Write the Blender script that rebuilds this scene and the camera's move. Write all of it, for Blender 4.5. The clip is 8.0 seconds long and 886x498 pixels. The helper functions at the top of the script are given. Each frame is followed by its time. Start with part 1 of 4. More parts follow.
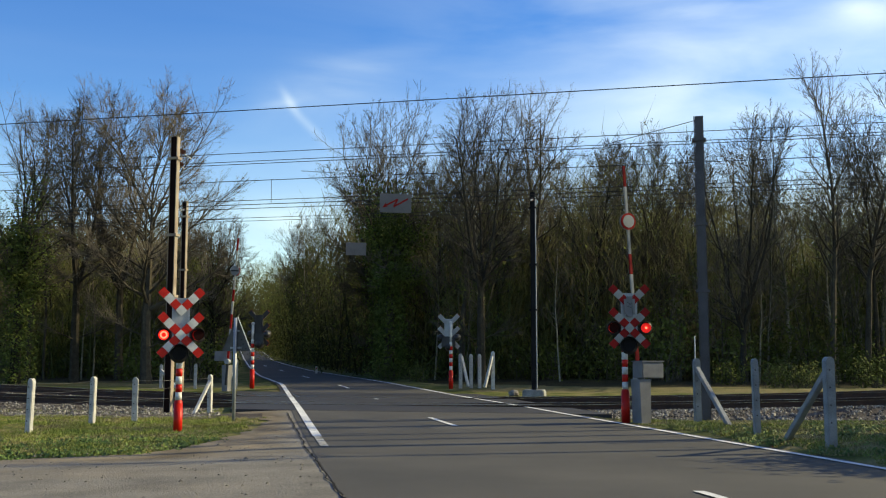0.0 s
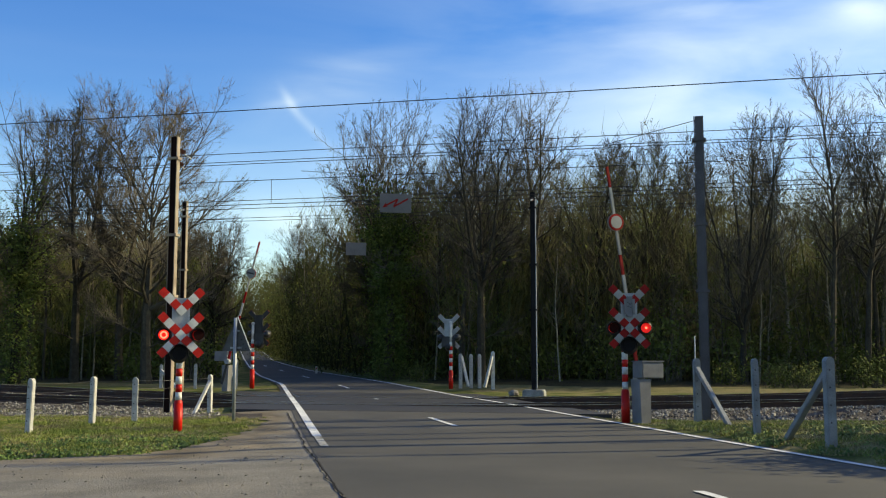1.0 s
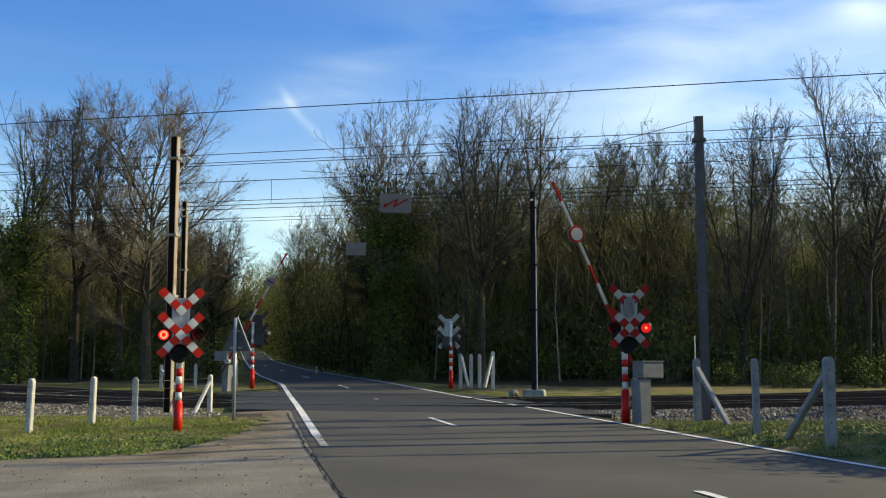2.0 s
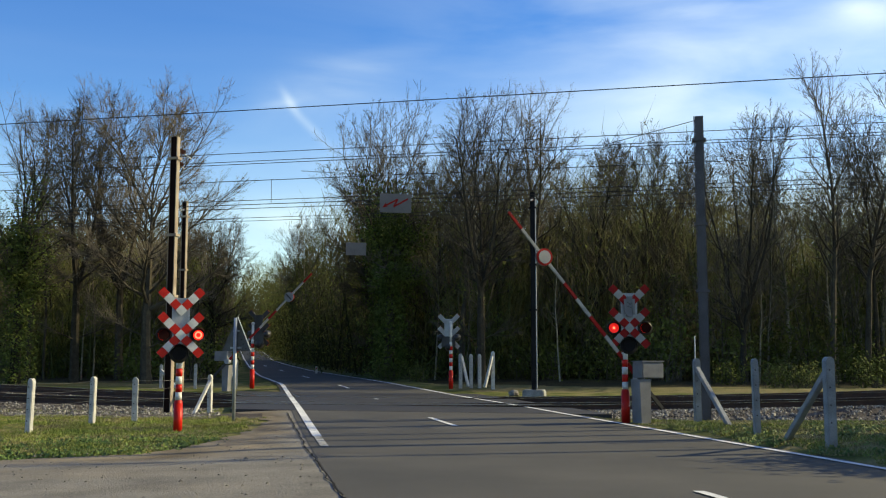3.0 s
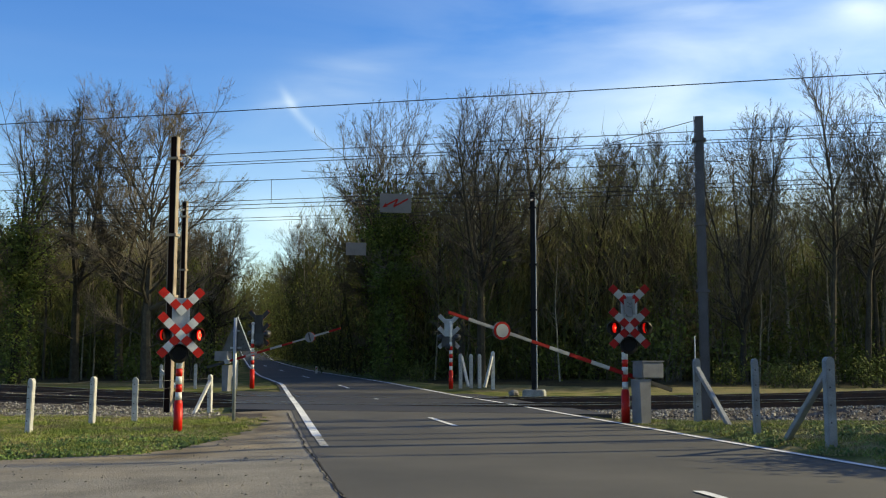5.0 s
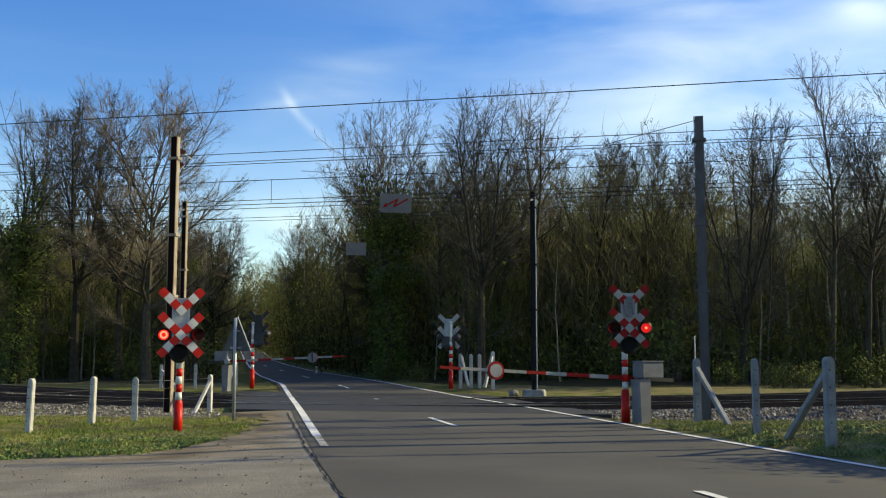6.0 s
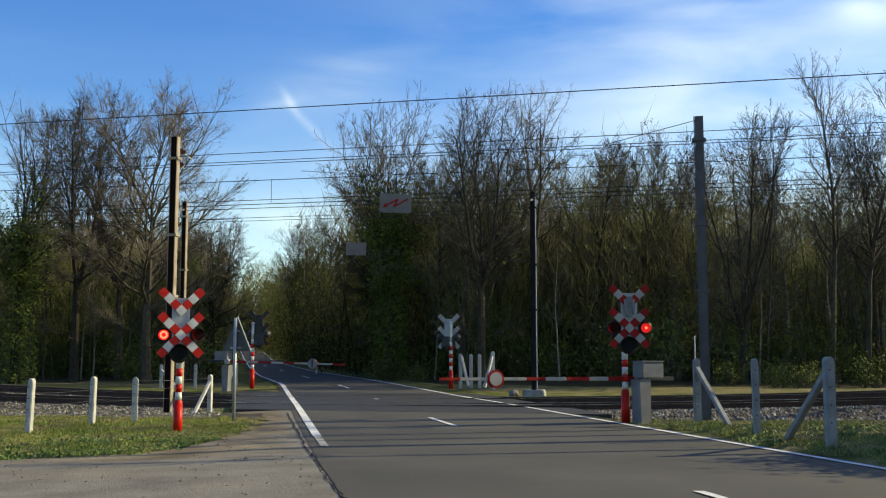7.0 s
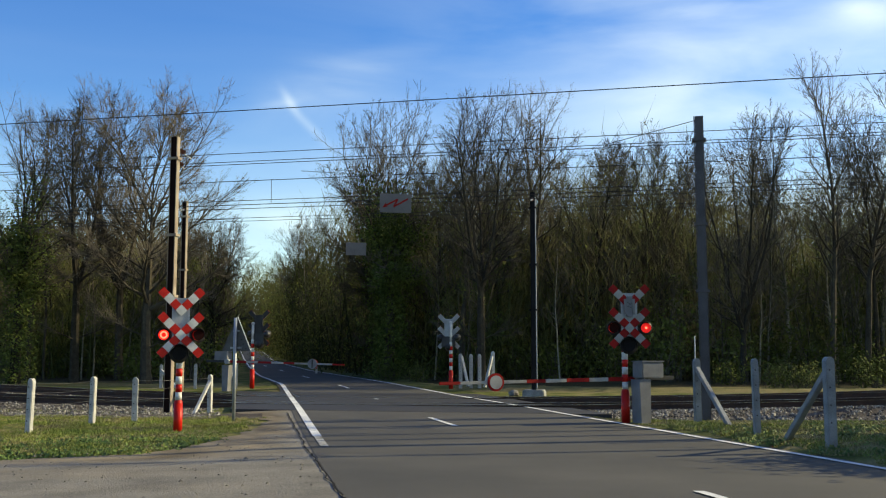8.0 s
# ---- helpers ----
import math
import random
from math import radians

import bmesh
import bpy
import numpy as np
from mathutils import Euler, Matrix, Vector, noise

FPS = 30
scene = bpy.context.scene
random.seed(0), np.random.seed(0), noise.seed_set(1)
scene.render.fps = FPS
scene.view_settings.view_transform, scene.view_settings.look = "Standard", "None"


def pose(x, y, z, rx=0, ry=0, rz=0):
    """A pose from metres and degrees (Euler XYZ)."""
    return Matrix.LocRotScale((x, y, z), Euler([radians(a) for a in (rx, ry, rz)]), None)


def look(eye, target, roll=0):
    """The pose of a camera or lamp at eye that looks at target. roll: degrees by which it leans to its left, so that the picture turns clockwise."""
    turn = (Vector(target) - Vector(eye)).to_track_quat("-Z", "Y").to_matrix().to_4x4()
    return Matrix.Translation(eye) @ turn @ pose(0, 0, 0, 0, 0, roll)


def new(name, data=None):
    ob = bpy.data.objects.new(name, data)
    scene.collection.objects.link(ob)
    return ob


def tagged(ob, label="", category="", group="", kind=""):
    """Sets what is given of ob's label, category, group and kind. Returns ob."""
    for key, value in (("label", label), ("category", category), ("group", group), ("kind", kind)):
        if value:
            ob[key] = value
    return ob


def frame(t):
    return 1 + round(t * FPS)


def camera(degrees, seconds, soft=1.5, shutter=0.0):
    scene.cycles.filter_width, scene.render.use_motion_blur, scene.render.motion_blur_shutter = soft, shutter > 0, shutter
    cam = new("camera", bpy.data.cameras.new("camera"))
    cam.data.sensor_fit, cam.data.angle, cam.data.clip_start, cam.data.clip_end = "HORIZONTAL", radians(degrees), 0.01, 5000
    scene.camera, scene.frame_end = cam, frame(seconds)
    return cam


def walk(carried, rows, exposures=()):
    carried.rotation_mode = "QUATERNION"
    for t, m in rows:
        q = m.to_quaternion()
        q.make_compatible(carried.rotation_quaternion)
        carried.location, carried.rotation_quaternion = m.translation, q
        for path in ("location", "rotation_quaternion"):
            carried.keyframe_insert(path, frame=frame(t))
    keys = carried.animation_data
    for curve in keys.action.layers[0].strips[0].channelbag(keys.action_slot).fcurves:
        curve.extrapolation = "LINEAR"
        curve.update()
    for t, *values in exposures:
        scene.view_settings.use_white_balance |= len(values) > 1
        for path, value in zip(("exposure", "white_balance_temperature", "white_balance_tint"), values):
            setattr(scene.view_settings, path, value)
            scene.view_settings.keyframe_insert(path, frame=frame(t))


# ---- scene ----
cam = camera(46.07, 8.0, soft=1.15)
EYE = pose(0, 0, 1.35, 96.16, 0, 0)
walk(cam, [(0.0, EYE), (8.0, EYE)], [(0.0, 0.54, 8500, -5), (8.0, 0.54, 8500, -5)])

# ---- sky and sun ----
SUN_EL, SUN_AZ = radians(27), radians(13)      # to the right of the road and a little ahead
world = bpy.data.worlds.new("sky")
scene.world = world
world.use_nodes = True


def build_sky():
    nt = world.node_tree
    nt.nodes.clear()
    N, L = nt.nodes.new, nt.links.new

    def maths(op, a, b, clamp=False):
        m = N("ShaderNodeMath")
        m.operation, m.use_clamp = op, clamp
        for k, v in enumerate((a, b)):
            if isinstance(v, (int, float)):
                m.inputs[k].default_value = v
            elif v is not None:
                L(v, m.inputs[k])
        return m.outputs[0]

    out, bg, sky = N("ShaderNodeOutputWorld"), N("ShaderNodeBackground"), N("ShaderNodeTexSky")
    sky.sky_type, sky.sun_disc = "NISHITA", False
    sky.sun_elevation, sky.sun_rotation = SUN_EL, radians(90) - SUN_AZ
    sky.air_density, sky.dust_density, sky.ozone_density = 1.0, 0.2, 4.0
    sat = N("ShaderNodeHueSaturation")
    sat.inputs["Saturation"].default_value, sat.inputs["Hue"].default_value = 1.31, 0.522
    L(sky.outputs[0], sat.inputs["Color"])
    co, sep = N("ShaderNodeTexCoord"), N("ShaderNodeSeparateXYZ")
    L(co.outputs["Generated"], sep.inputs[0])
    # slopes sideways and upwards along the road's direction
    ahead = maths("MAXIMUM", sep.outputs["Y"], 0.05)
    u, v = maths("DIVIDE", sep.outputs["X"], ahead), maths("DIVIDE", sep.outputs["Z"], ahead)

    def streaks(stretch, turn, scale, lo, hi):
        mp, no, mr = N("ShaderNodeMapping"), N("ShaderNodeTexNoise"), N("ShaderNodeMapRange")
        mp.inputs["Scale"].default_value, mp.inputs["Rotation"].default_value = stretch, (0, turn, 0)
        no.inputs["Scale"].default_value, no.inputs["Detail"].default_value = scale, 7.0
        no.inputs["Roughness"].default_value, no.inputs["Distortion"].default_value = 0.5, 0.5
        mr.inputs["From Min"].default_value, mr.inputs["From Max"].default_value = lo, hi
        L(co.outputs["Generated"], mp.inputs["Vector"]), L(mp.outputs[0], no.inputs["Vector"]), L(no.outputs["Fac"], mr.inputs["Value"])
        return mr.outputs[0]

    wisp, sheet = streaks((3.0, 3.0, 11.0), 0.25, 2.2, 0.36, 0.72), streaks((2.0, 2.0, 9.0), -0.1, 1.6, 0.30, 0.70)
    # single clouds: sideways, up, half length, half width, tilt, strength, which streaks
    total = None
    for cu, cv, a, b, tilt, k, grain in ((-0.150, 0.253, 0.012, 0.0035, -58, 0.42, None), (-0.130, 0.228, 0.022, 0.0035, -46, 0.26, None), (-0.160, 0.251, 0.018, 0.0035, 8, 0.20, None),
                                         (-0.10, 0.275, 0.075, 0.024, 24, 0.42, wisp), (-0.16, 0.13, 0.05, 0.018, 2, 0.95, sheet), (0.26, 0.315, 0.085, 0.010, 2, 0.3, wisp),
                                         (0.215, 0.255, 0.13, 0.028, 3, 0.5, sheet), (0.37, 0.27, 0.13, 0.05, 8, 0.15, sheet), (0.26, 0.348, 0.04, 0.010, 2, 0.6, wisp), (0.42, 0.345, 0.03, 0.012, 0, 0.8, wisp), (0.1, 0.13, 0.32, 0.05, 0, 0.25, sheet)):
        c, s = math.cos(radians(tilt)), math.sin(radians(tilt))
        du, dv = maths("SUBTRACT", u, cu), maths("SUBTRACT", v, cv)
        p = maths("DIVIDE", maths("ADD", maths("MULTIPLY", du, c), maths("MULTIPLY", dv, s)), a)
        q = maths("DIVIDE", maths("SUBTRACT", maths("MULTIPLY", dv, c), maths("MULTIPLY", du, s)), b)
        d = maths("ADD", maths("MULTIPLY", p, p), maths("MULTIPLY", q, q))
        g = maths("MULTIPLY", maths("POWER", 0.5, d), 0.38 * k)
        if grain is not None:
            g = maths("MULTIPLY", g, grain)
        total = g if total is None else maths("ADD", total, g)
    low = N("ShaderNodeMapRange")                  # pale haze towards the horizon
    low.inputs["From Min"].default_value, low.inputs["From Max"].default_value = 0.0, 0.24
    low.inputs["To Min"].default_value, low.inputs["To Max"].default_value = 0.22, 0.0
    L(sep.outputs["Z"], low.inputs["Value"])
    side = N("ShaderNodeMapRange")                 # thin cloud, thicker towards the sun; added out of view to whiten fill light
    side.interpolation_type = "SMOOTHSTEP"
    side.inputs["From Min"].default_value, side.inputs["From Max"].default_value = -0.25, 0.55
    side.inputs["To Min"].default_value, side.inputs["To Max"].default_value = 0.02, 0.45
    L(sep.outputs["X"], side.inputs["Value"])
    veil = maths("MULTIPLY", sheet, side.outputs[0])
    mix = N("ShaderNodeMixRGB")
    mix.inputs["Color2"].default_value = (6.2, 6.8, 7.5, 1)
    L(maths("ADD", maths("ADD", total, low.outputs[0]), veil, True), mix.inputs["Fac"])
    L(sat.outputs[0], mix.inputs["Color1"]), L(mix.outputs[0], bg.inputs["Color"]), L(bg.outputs[0], out.inputs["Surface"])
    bg.inputs["Strength"].default_value = 0.165


build_sky()
sun = new("sun", bpy.data.lights.new("sun", "SUN"))
sun.data.energy, sun.data.angle, sun.data.color = 5.0, radians(0.5), (1.0, 0.88, 0.70)
sun.matrix_world = look((math.cos(SUN_EL) * math.cos(SUN_AZ) * 60, math.cos(SUN_EL) * math.sin(SUN_AZ) * 60, math.sin(SUN_EL) * 60), (0, 0, 0))


# ---- materials ----
def mat(name, a, b=None, rough=0.7, metal=0.0, scale=8.0, fine=60.0, bump=0.15, dist=0.01, island=0.0, per_object=0.0, c=None):
    """Two colours mixed by coarse noise, darkened by fine grain, with a fine relief."""
    m = bpy.data.materials.new(name)
    m.use_nodes = True
    nt = m.node_tree
    N, L = nt.nodes.new, nt.links.new
    bsdf = nt.nodes["Principled BSDF"]
    b = b or tuple(v * 0.7 for v in a)
    co, n1, n2 = N("ShaderNodeTexCoord"), N("ShaderNodeTexNoise"), N("ShaderNodeTexNoise")
    n1.inputs["Scale"].default_value, n1.inputs["Detail"].default_value = scale, 6.0
    n2.inputs["Scale"].default_value, n2.inputs["Detail"].default_value = fine, 4.0
    L(co.outputs["Object"], n1.inputs["Vector"]), L(co.outputs["Object"], n2.inputs["Vector"])
    r1 = N("ShaderNodeValToRGB")
    r1.color_ramp.elements[0].position, r1.color_ramp.elements[1].position = 0.35, 0.68
    r1.color_ramp.elements[0].color, r1.color_ramp.elements[1].color = (*a, 1), (*b, 1)
    if c:
        e = r1.color_ramp.elements.new(0.52)
        e.color = (*c, 1)
    L(n1.outputs["Fac"], r1.inputs[0])
    mr = N("ShaderNodeMapRange")
    mr.inputs["From Min"].default_value, mr.inputs["From Max"].default_value = 0.25, 0.75
    mr.inputs["To Min"].default_value, mr.inputs["To Max"].default_value = (0.72, 1.2) if bump > 0.2 else (0.92, 1.06)
    L(n2.outputs["Fac"], mr.inputs["Value"])
    hsv = N("ShaderNodeHueSaturation")
    L(r1.outputs[0], hsv.inputs["Color"]), L(mr.outputs[0], hsv.inputs["Value"])
    last = hsv.outputs[0]
    for amount, node, sock in ((island, "ShaderNodeNewGeometry", "Random Per Island"), (per_object, "ShaderNodeObjectInfo", "Random")):
        if amount:
            g, r, h = N(node), N("ShaderNodeMapRange"), N("ShaderNodeHueSaturation")
            r.inputs["To Min"].default_value, r.inputs["To Max"].default_value = 1 - amount, 1 + amount
            L(g.outputs[sock], r.inputs["Value"]), L(r.outputs[0], h.inputs["Value"]), L(last, h.inputs["Color"])
            last = h.outputs[0]
    L(last, bsdf.inputs["Base Color"])
    bsdf.inputs["Specular IOR Level"].default_value = 0.1 if rough >= 0.9 else (0.2 if "paint" in name else 0.5)
    bsdf.inputs["Roughness"].default_value, bsdf.inputs["Metallic"].default_value = rough, metal
    bp = N("ShaderNodeBump")
    bp.inputs["Strength"].default_value, bp.inputs["Distance"].default_value = bump, dist
    L(n2.outputs["Fac"], bp.inputs["Height"]), L(bp.outputs[0], bsdf.inputs["Normal"])
    return m


def glow(name, colour, strength):
    m = bpy.data.materials.new(name)
    m.use_nodes = True
    b = m.node_tree.nodes["Principled BSDF"]
    b.inputs["Base Color"].default_value = (*colour, 1)
    b.inputs["Emission Color"].default_value = (*colour, 1)
    b.inputs["Emission Strength"].default_value = strength
    return m


ASPHALT = mat("asphalt", (0.031, 0.0288, 0.0242), (0.055, 0.0500, 0.0410), 0.86, 0, 0.45, 90, 0.5, 0.004, c=(0.042, 0.0388, 0.0322))
# Dark deck asphalt, lowered further to hold the shade over the crossing
ASPHALT_DARK = mat("crossing_asphalt", (0.010, 0.0095, 0.009), (0.022, 0.02, 0.018), 0.7, 0, 1.2, 90, 0.5, 0.004)
GRAVEL = mat("gritty_verge", (0.155, 0.142, 0.12), (0.095, 0.09, 0.083), 0.92, 0, 1.1, 38, 1.0, 0.015, c=(0.125, 0.117, 0.105))
PAINT = mat("road_paint", (0.75, 0.75, 0.72), (0.45, 0.45, 0.44), 0.6, 0, 3.0, 70, 0.3, 0.003)
WORN = mat("worn_road_paint", (0.42, 0.42, 0.40), (0.09, 0.088, 0.085), 0.7, 0, 5.0, 70, 0.3, 0.003)
GRASS = mat("grass_ground", (0.055, 0.07, 0.016), (0.20, 0.165, 0.075), 0.95, 0, 0.9, 25, 0.8, 0.03, c=(0.11, 0.115, 0.034))
DRY = mat("dry_grass", (0.19, 0.16, 0.08), (0.08, 0.085, 0.03), 0.95, 0, 0.7, 25, 0.8, 0.03)
LITTER = mat("leaf_litter", (0.035, 0.03, 0.018), (0.06, 0.055, 0.022), 0.95, 0, 0.5, 20, 0.8, 0.03)
BLADE = mat("grass_blade", (0.125, 0.175, 0.022), (0.29, 0.25, 0.09), 0.8, 0, 0.8, 30, 0.0, 0.01, island=0.4, c=(0.17, 0.195, 0.032))
STONE = mat("ballast_stone", (0.25, 0.235, 0.205), (0.09, 0.08, 0.068), 0.9, 0, 3.0, 40, 0.5, 0.01, island=0.6)
BED = mat("ballast_bed", (0.10, 0.088, 0.075), (0.055, 0.045, 0.04), 0.95, 0, 1.5, 30, 1.0, 0.03)
RUST = mat("rusty_rail", (0.045, 0.026, 0.018), (0.08, 0.04, 0.025), 0.75, 0.2, 5.0, 60, 0.3, 0.004)
RAILTOP = mat("polished_rail_head", (0.55, 0.54, 0.52), (0.35, 0.33, 0.31), 0.25, 1.0, 4.0, 80, 0.1, 0.001)
SLEEPER = mat("sleeper_concrete", (0.16, 0.13, 0.10), (0.08, 0.06, 0.05), 0.9, 0, 3.0, 40, 0.5, 0.01, per_object=0.2)
CONCRETE = mat("white_concrete", (0.46, 0.45, 0.42), (0.31, 0.31, 0.29), 0.85, 0, 5.0, 60, 0.4, 0.006)
OLD_CONCRETE = mat("grey_concrete", (0.265, 0.272, 0.268), (0.17, 0.17, 0.162), 0.85, 0, 4.0, 60, 0.4, 0.006)
RED = mat("red_paint", (0.50, 0.013, 0.007), (0.38, 0.010, 0.006), 0.4, 0, 6.0, 60, 0.1, 0.002)
BOARD_BACK = mat("pale_board_back", (0.32, 0.32, 0.30), (0.23, 0.23, 0.22), 0.6, 0, 4, 50, 0.1, 0.002)
SIGN_BACK = mat("dull_sign_back", (0.085, 0.085, 0.08), (0.055, 0.05, 0.045), 0.6, 0.2, 4, 50, 0.1, 0.002)
# Paint film toned down: the shade of faces turned from the sun is in it
RED_FILM = mat("shade_dull_red_paint_film", (0.30, 0.007, 0.005), (0.20, 0.006, 0.005), 0.65, 0, 3.0, 60, 0.1, 0.002, per_object=0.12)
WHITE_FILM = mat("shade_dull_white_paint_film", (0.33, 0.32, 0.29), (0.24, 0.235, 0.215), 0.65, 0, 3.0, 60, 0.1, 0.002, per_object=0.1)
# Far board backs with their shade in the colour; also darkens counterweight arms
SHADE_GREY = mat("shade_dark_grey", (0.030, 0.031, 0.030), (0.02, 0.02, 0.019), 0.8, 0, 4, 50, 0.1, 0.002)
DRY_BLADE = mat("straw_blade", (0.28, 0.235, 0.12), (0.17, 0.15, 0.07), 0.85, 0, 0.8, 30, 0.0, 0.01, island=0.35)
WEED = mat("verge_weed_leaf", (0.05, 0.095, 0.014), (0.10, 0.14, 0.03), 0.8, 0, 0.8, 30, 0.0, 0.01, island=0.4)
WHITE = mat("white_paint", (0.60, 0.59, 0.55), (0.45, 0.44, 0.41), 0.45, 0, 6.0, 60, 0.1, 0.002)
GREY = mat("galvanised_grey", (0.32, 0.34, 0.35), (0.24, 0.25, 0.26), 0.5, 0.4, 5.0, 60, 0.15, 0.002)
CABINET = mat("cabinet_grey_paint", (0.19, 0.19, 0.19), (0.14, 0.14, 0.14), 0.55, 0, 4.0, 50, 0.15, 0.002)
BLACK = mat("black_metal", (0.012, 0.012, 0.013), (0.022, 0.022, 0.022), 0.5, 0, 5.0, 60, 0.1, 0.002)
# Rust-brown web set near black: the shade on its face is in the colour
MAST_WEB = mat("shaded_rusty_mast_web", (0.016, 0.007, 0.0045), (0.009, 0.004, 0.003), 0.92, 0, 2.5, 40, 0.3, 0.004)
MAST = mat("weathered_mast_steel", (0.30, 0.25, 0.19), (0.19, 0.14, 0.10), 0.7, 0.1, 2.5, 40, 0.3, 0.004)
MAST_DARK = mat("dark_mast_web", (0.012, 0.012, 0.013), (0.02, 0.019, 0.019), 0.92, 0, 2.5, 40, 0.3, 0.004)
MAST_GREY = mat("grey_mast_steel", (0.075, 0.074, 0.080), (0.045, 0.044, 0.048), 0.75, 0, 2.5, 40, 0.3, 0.004)
WIRE = mat("dark_wire", (0.02, 0.02, 0.022), None, 0.6, 0.3, 5, 60, 0.0)
INSULATOR = mat("brown_insulator", (0.16, 0.07, 0.04), None, 0.3, 0, 5, 60, 0.0)
LENS_ON = glow("lit_red_lens", (1.0, 0.035, 0.028), 9.0)
LENS_HALO = glow("dim_red_lens", (0.9, 0.010, 0.008), 0.32)
LENS_OFF = mat("dark_red_lens", (0.022, 0.004, 0.003), None, 0.9, 0, 5, 60, 0.0)
BARK = mat("grey_brown_bark", (0.068, 0.060, 0.044), (0.038, 0.033, 0.024), 0.95, 0, 4.0, 30, 0.8, 0.02, per_object=0.3)
BARK_PALE = mat("pale_bark", (0.20, 0.185, 0.14), (0.10, 0.092, 0.068), 0.95, 0, 4.0, 30, 0.8, 0.02, per_object=0.3)
TWIG = mat("brown_twigs", (0.120, 0.105, 0.082), (0.062, 0.053, 0.040), 0.95, 0, 1.0, 20, 0.0, 0.01, per_object=0.3)
FRESH = mat("fresh_green_leaf", (0.06, 0.08, 0.02), (0.10, 0.11, 0.035), 0.95, 0, 0.5, 20, 0.0, 0.01, island=0.4)
IVY = mat("ivy_leaf", (0.058, 0.082, 0.016), (0.105, 0.125, 0.032), 0.95, 0, 1.0, 20, 0.0, 0.01, island=0.45)
BUD = mat("spring_bud_leaf", (0.11, 0.12, 0.03), (0.17, 0.15, 0.05), 0.95, 0, 0.5, 20, 0.0, 0.01, island=0.4)
BRUSH = mat("brown_brushwood", (0.094, 0.080, 0.040), (0.062, 0.083, 0.021), 0.95, 0, 0.12, 3, 0.0, 0.01, island=0.35)
DARK_BRUSH = mat("dark_lane_brushwood", (0.048, 0.047, 0.021), (0.033, 0.046, 0.012), 0.95, 0, 0.12, 3, 0.0, 0.01, island=0.4)
SHRUB = mat("shrub_leaf", (0.070, 0.093, 0.019), (0.120, 0.120, 0.035), 0.95, 0, 0.3, 20, 0.0, 0.01, island=0.35)


# ---- small mesh tools ----
def box(bm, size, at=(0, 0, 0), turn=None, bevel=0.0):
    r = bmesh.ops.create_cube(bm, size=1)
    vs = r["verts"]
    m = Matrix.Translation(at) @ (turn or Matrix.Identity(4)) @ Matrix.Diagonal((*size, 1))
    bmesh.ops.transform(bm, matrix=m, verts=vs)
    if bevel:
        es = list({e for v in vs for e in v.link_edges})
        bmesh.ops.bevel(bm, geom=es, offset=bevel, segments=2, affect="EDGES")
    return bm


def rod(bm, p, q, r0, r1=None, n=10):
    p, q = Vector(p), Vector(q)
    d = q - p
    m = Matrix.Translation((p + q) / 2) @ d.to_track_quat("Z", "Y").to_matrix().to_4x4()
    bmesh.ops.create_cone(bm, cap_ends=True, segments=n, radius1=r0, radius2=r0 if r1 is None else r1, depth=d.length, matrix=m)
    return bm


def ball(bm, at, r, squash=1.0, n=12):
    bmesh.ops.create_uvsphere(bm, u_segments=n, v_segments=n // 2, radius=r, matrix=Matrix.Translation(at) @ Matrix.Diagonal((1, 1, squash, 1)))
    return bm


def prism(bm, outline, depth, m=None):
    """An outline in x and z, given depth along y, centred."""
    m = m or Matrix.Identity(4)
    a = [bm.verts.new(m @ Vector((x, -depth / 2, z))) for x, z in outline]
    b = [bm.verts.new(m @ Vector((x, depth / 2, z))) for x, z in outline]
    bm.faces.new(a), bm.faces.new(b[::-1])
    for i in range(len(a)):
        j = (i + 1) % len(a)
        bm.faces.new((a[j], a[i], b[i], b[j]))
    bmesh.ops.recalc_face_normals(bm, faces=bm.faces)
    return bm


def part(name, bm, material, parent=None, label="", smooth=False):
    me = bpy.data.meshes.new(name)
    bm.to_mesh(me)
    bm.free()
    me.materials.append(material)
    if smooth:
        me.polygons.foreach_set("use_smooth", [True] * len(me.polygons))
    ob = new(name, me)
    ob.parent = parent
    return tagged(ob, label)


def soup(name, verts, faces, material, parent=None, label=""):
    me = bpy.data.meshes.new(name)
    me.from_pydata(verts, [], faces)
    me.materials.append(material)
    ob = new(name, me)
    ob.parent = parent
    return tagged(ob, label)


def thing(name, m, label, category, group=""):
    e = new(name)
    e.empty_display_size = 0.2
    e.matrix_world = m
    return tagged(e, label, category, group)


B = bmesh.new

# ---- the lie of the land ----
ZK = ((-100, 16, 22, 28, 34, 40, 60, 80, 100, 150, 250, 400, 900), (0, 0, 0.08, 0.16, 0.2, 0.3, 0.65, 1.05, 1.5, 2.5, 4.3, 6, 8))
LEFT = ((-40, 10.5, 12.1, 14.1, 16.8, 22.2, 30.5, 45, 56.7, 75, 107, 186, 320), (6.0, -0.80, -1.19, -1.50, -2.0, -2.95, -4.4, -7.0, -10.0, -13.9, -20.4, -36, -64))
RIGHT = ((-40, 13.4, 15.8, 19.7, 22.2, 25.5, 31.3, 46.3, 57.7, 66.5, 82, 98.5, 156, 320), (14.0, 5.65, 5.15, 4.22, 3.58, 2.75, 1.44, -2.34, -5.7, -8.4, -12.2, -16.0, -26.6, -58))


def eased(y, knots):
    return sum(np.interp(y + d, knots[0], knots[1]) for d in (-2, -1, 0, 1, 2)) / 5


def road_z(y):
    return eased(y, ZK)


TC, TS = math.cos(radians(13)), math.sin(radians(13))


def on_track(s, n):
    """Plan place s metres along the railway and n metres from the camera's line across it."""
    return s * TC + n * TS, -s * TS + n * TC


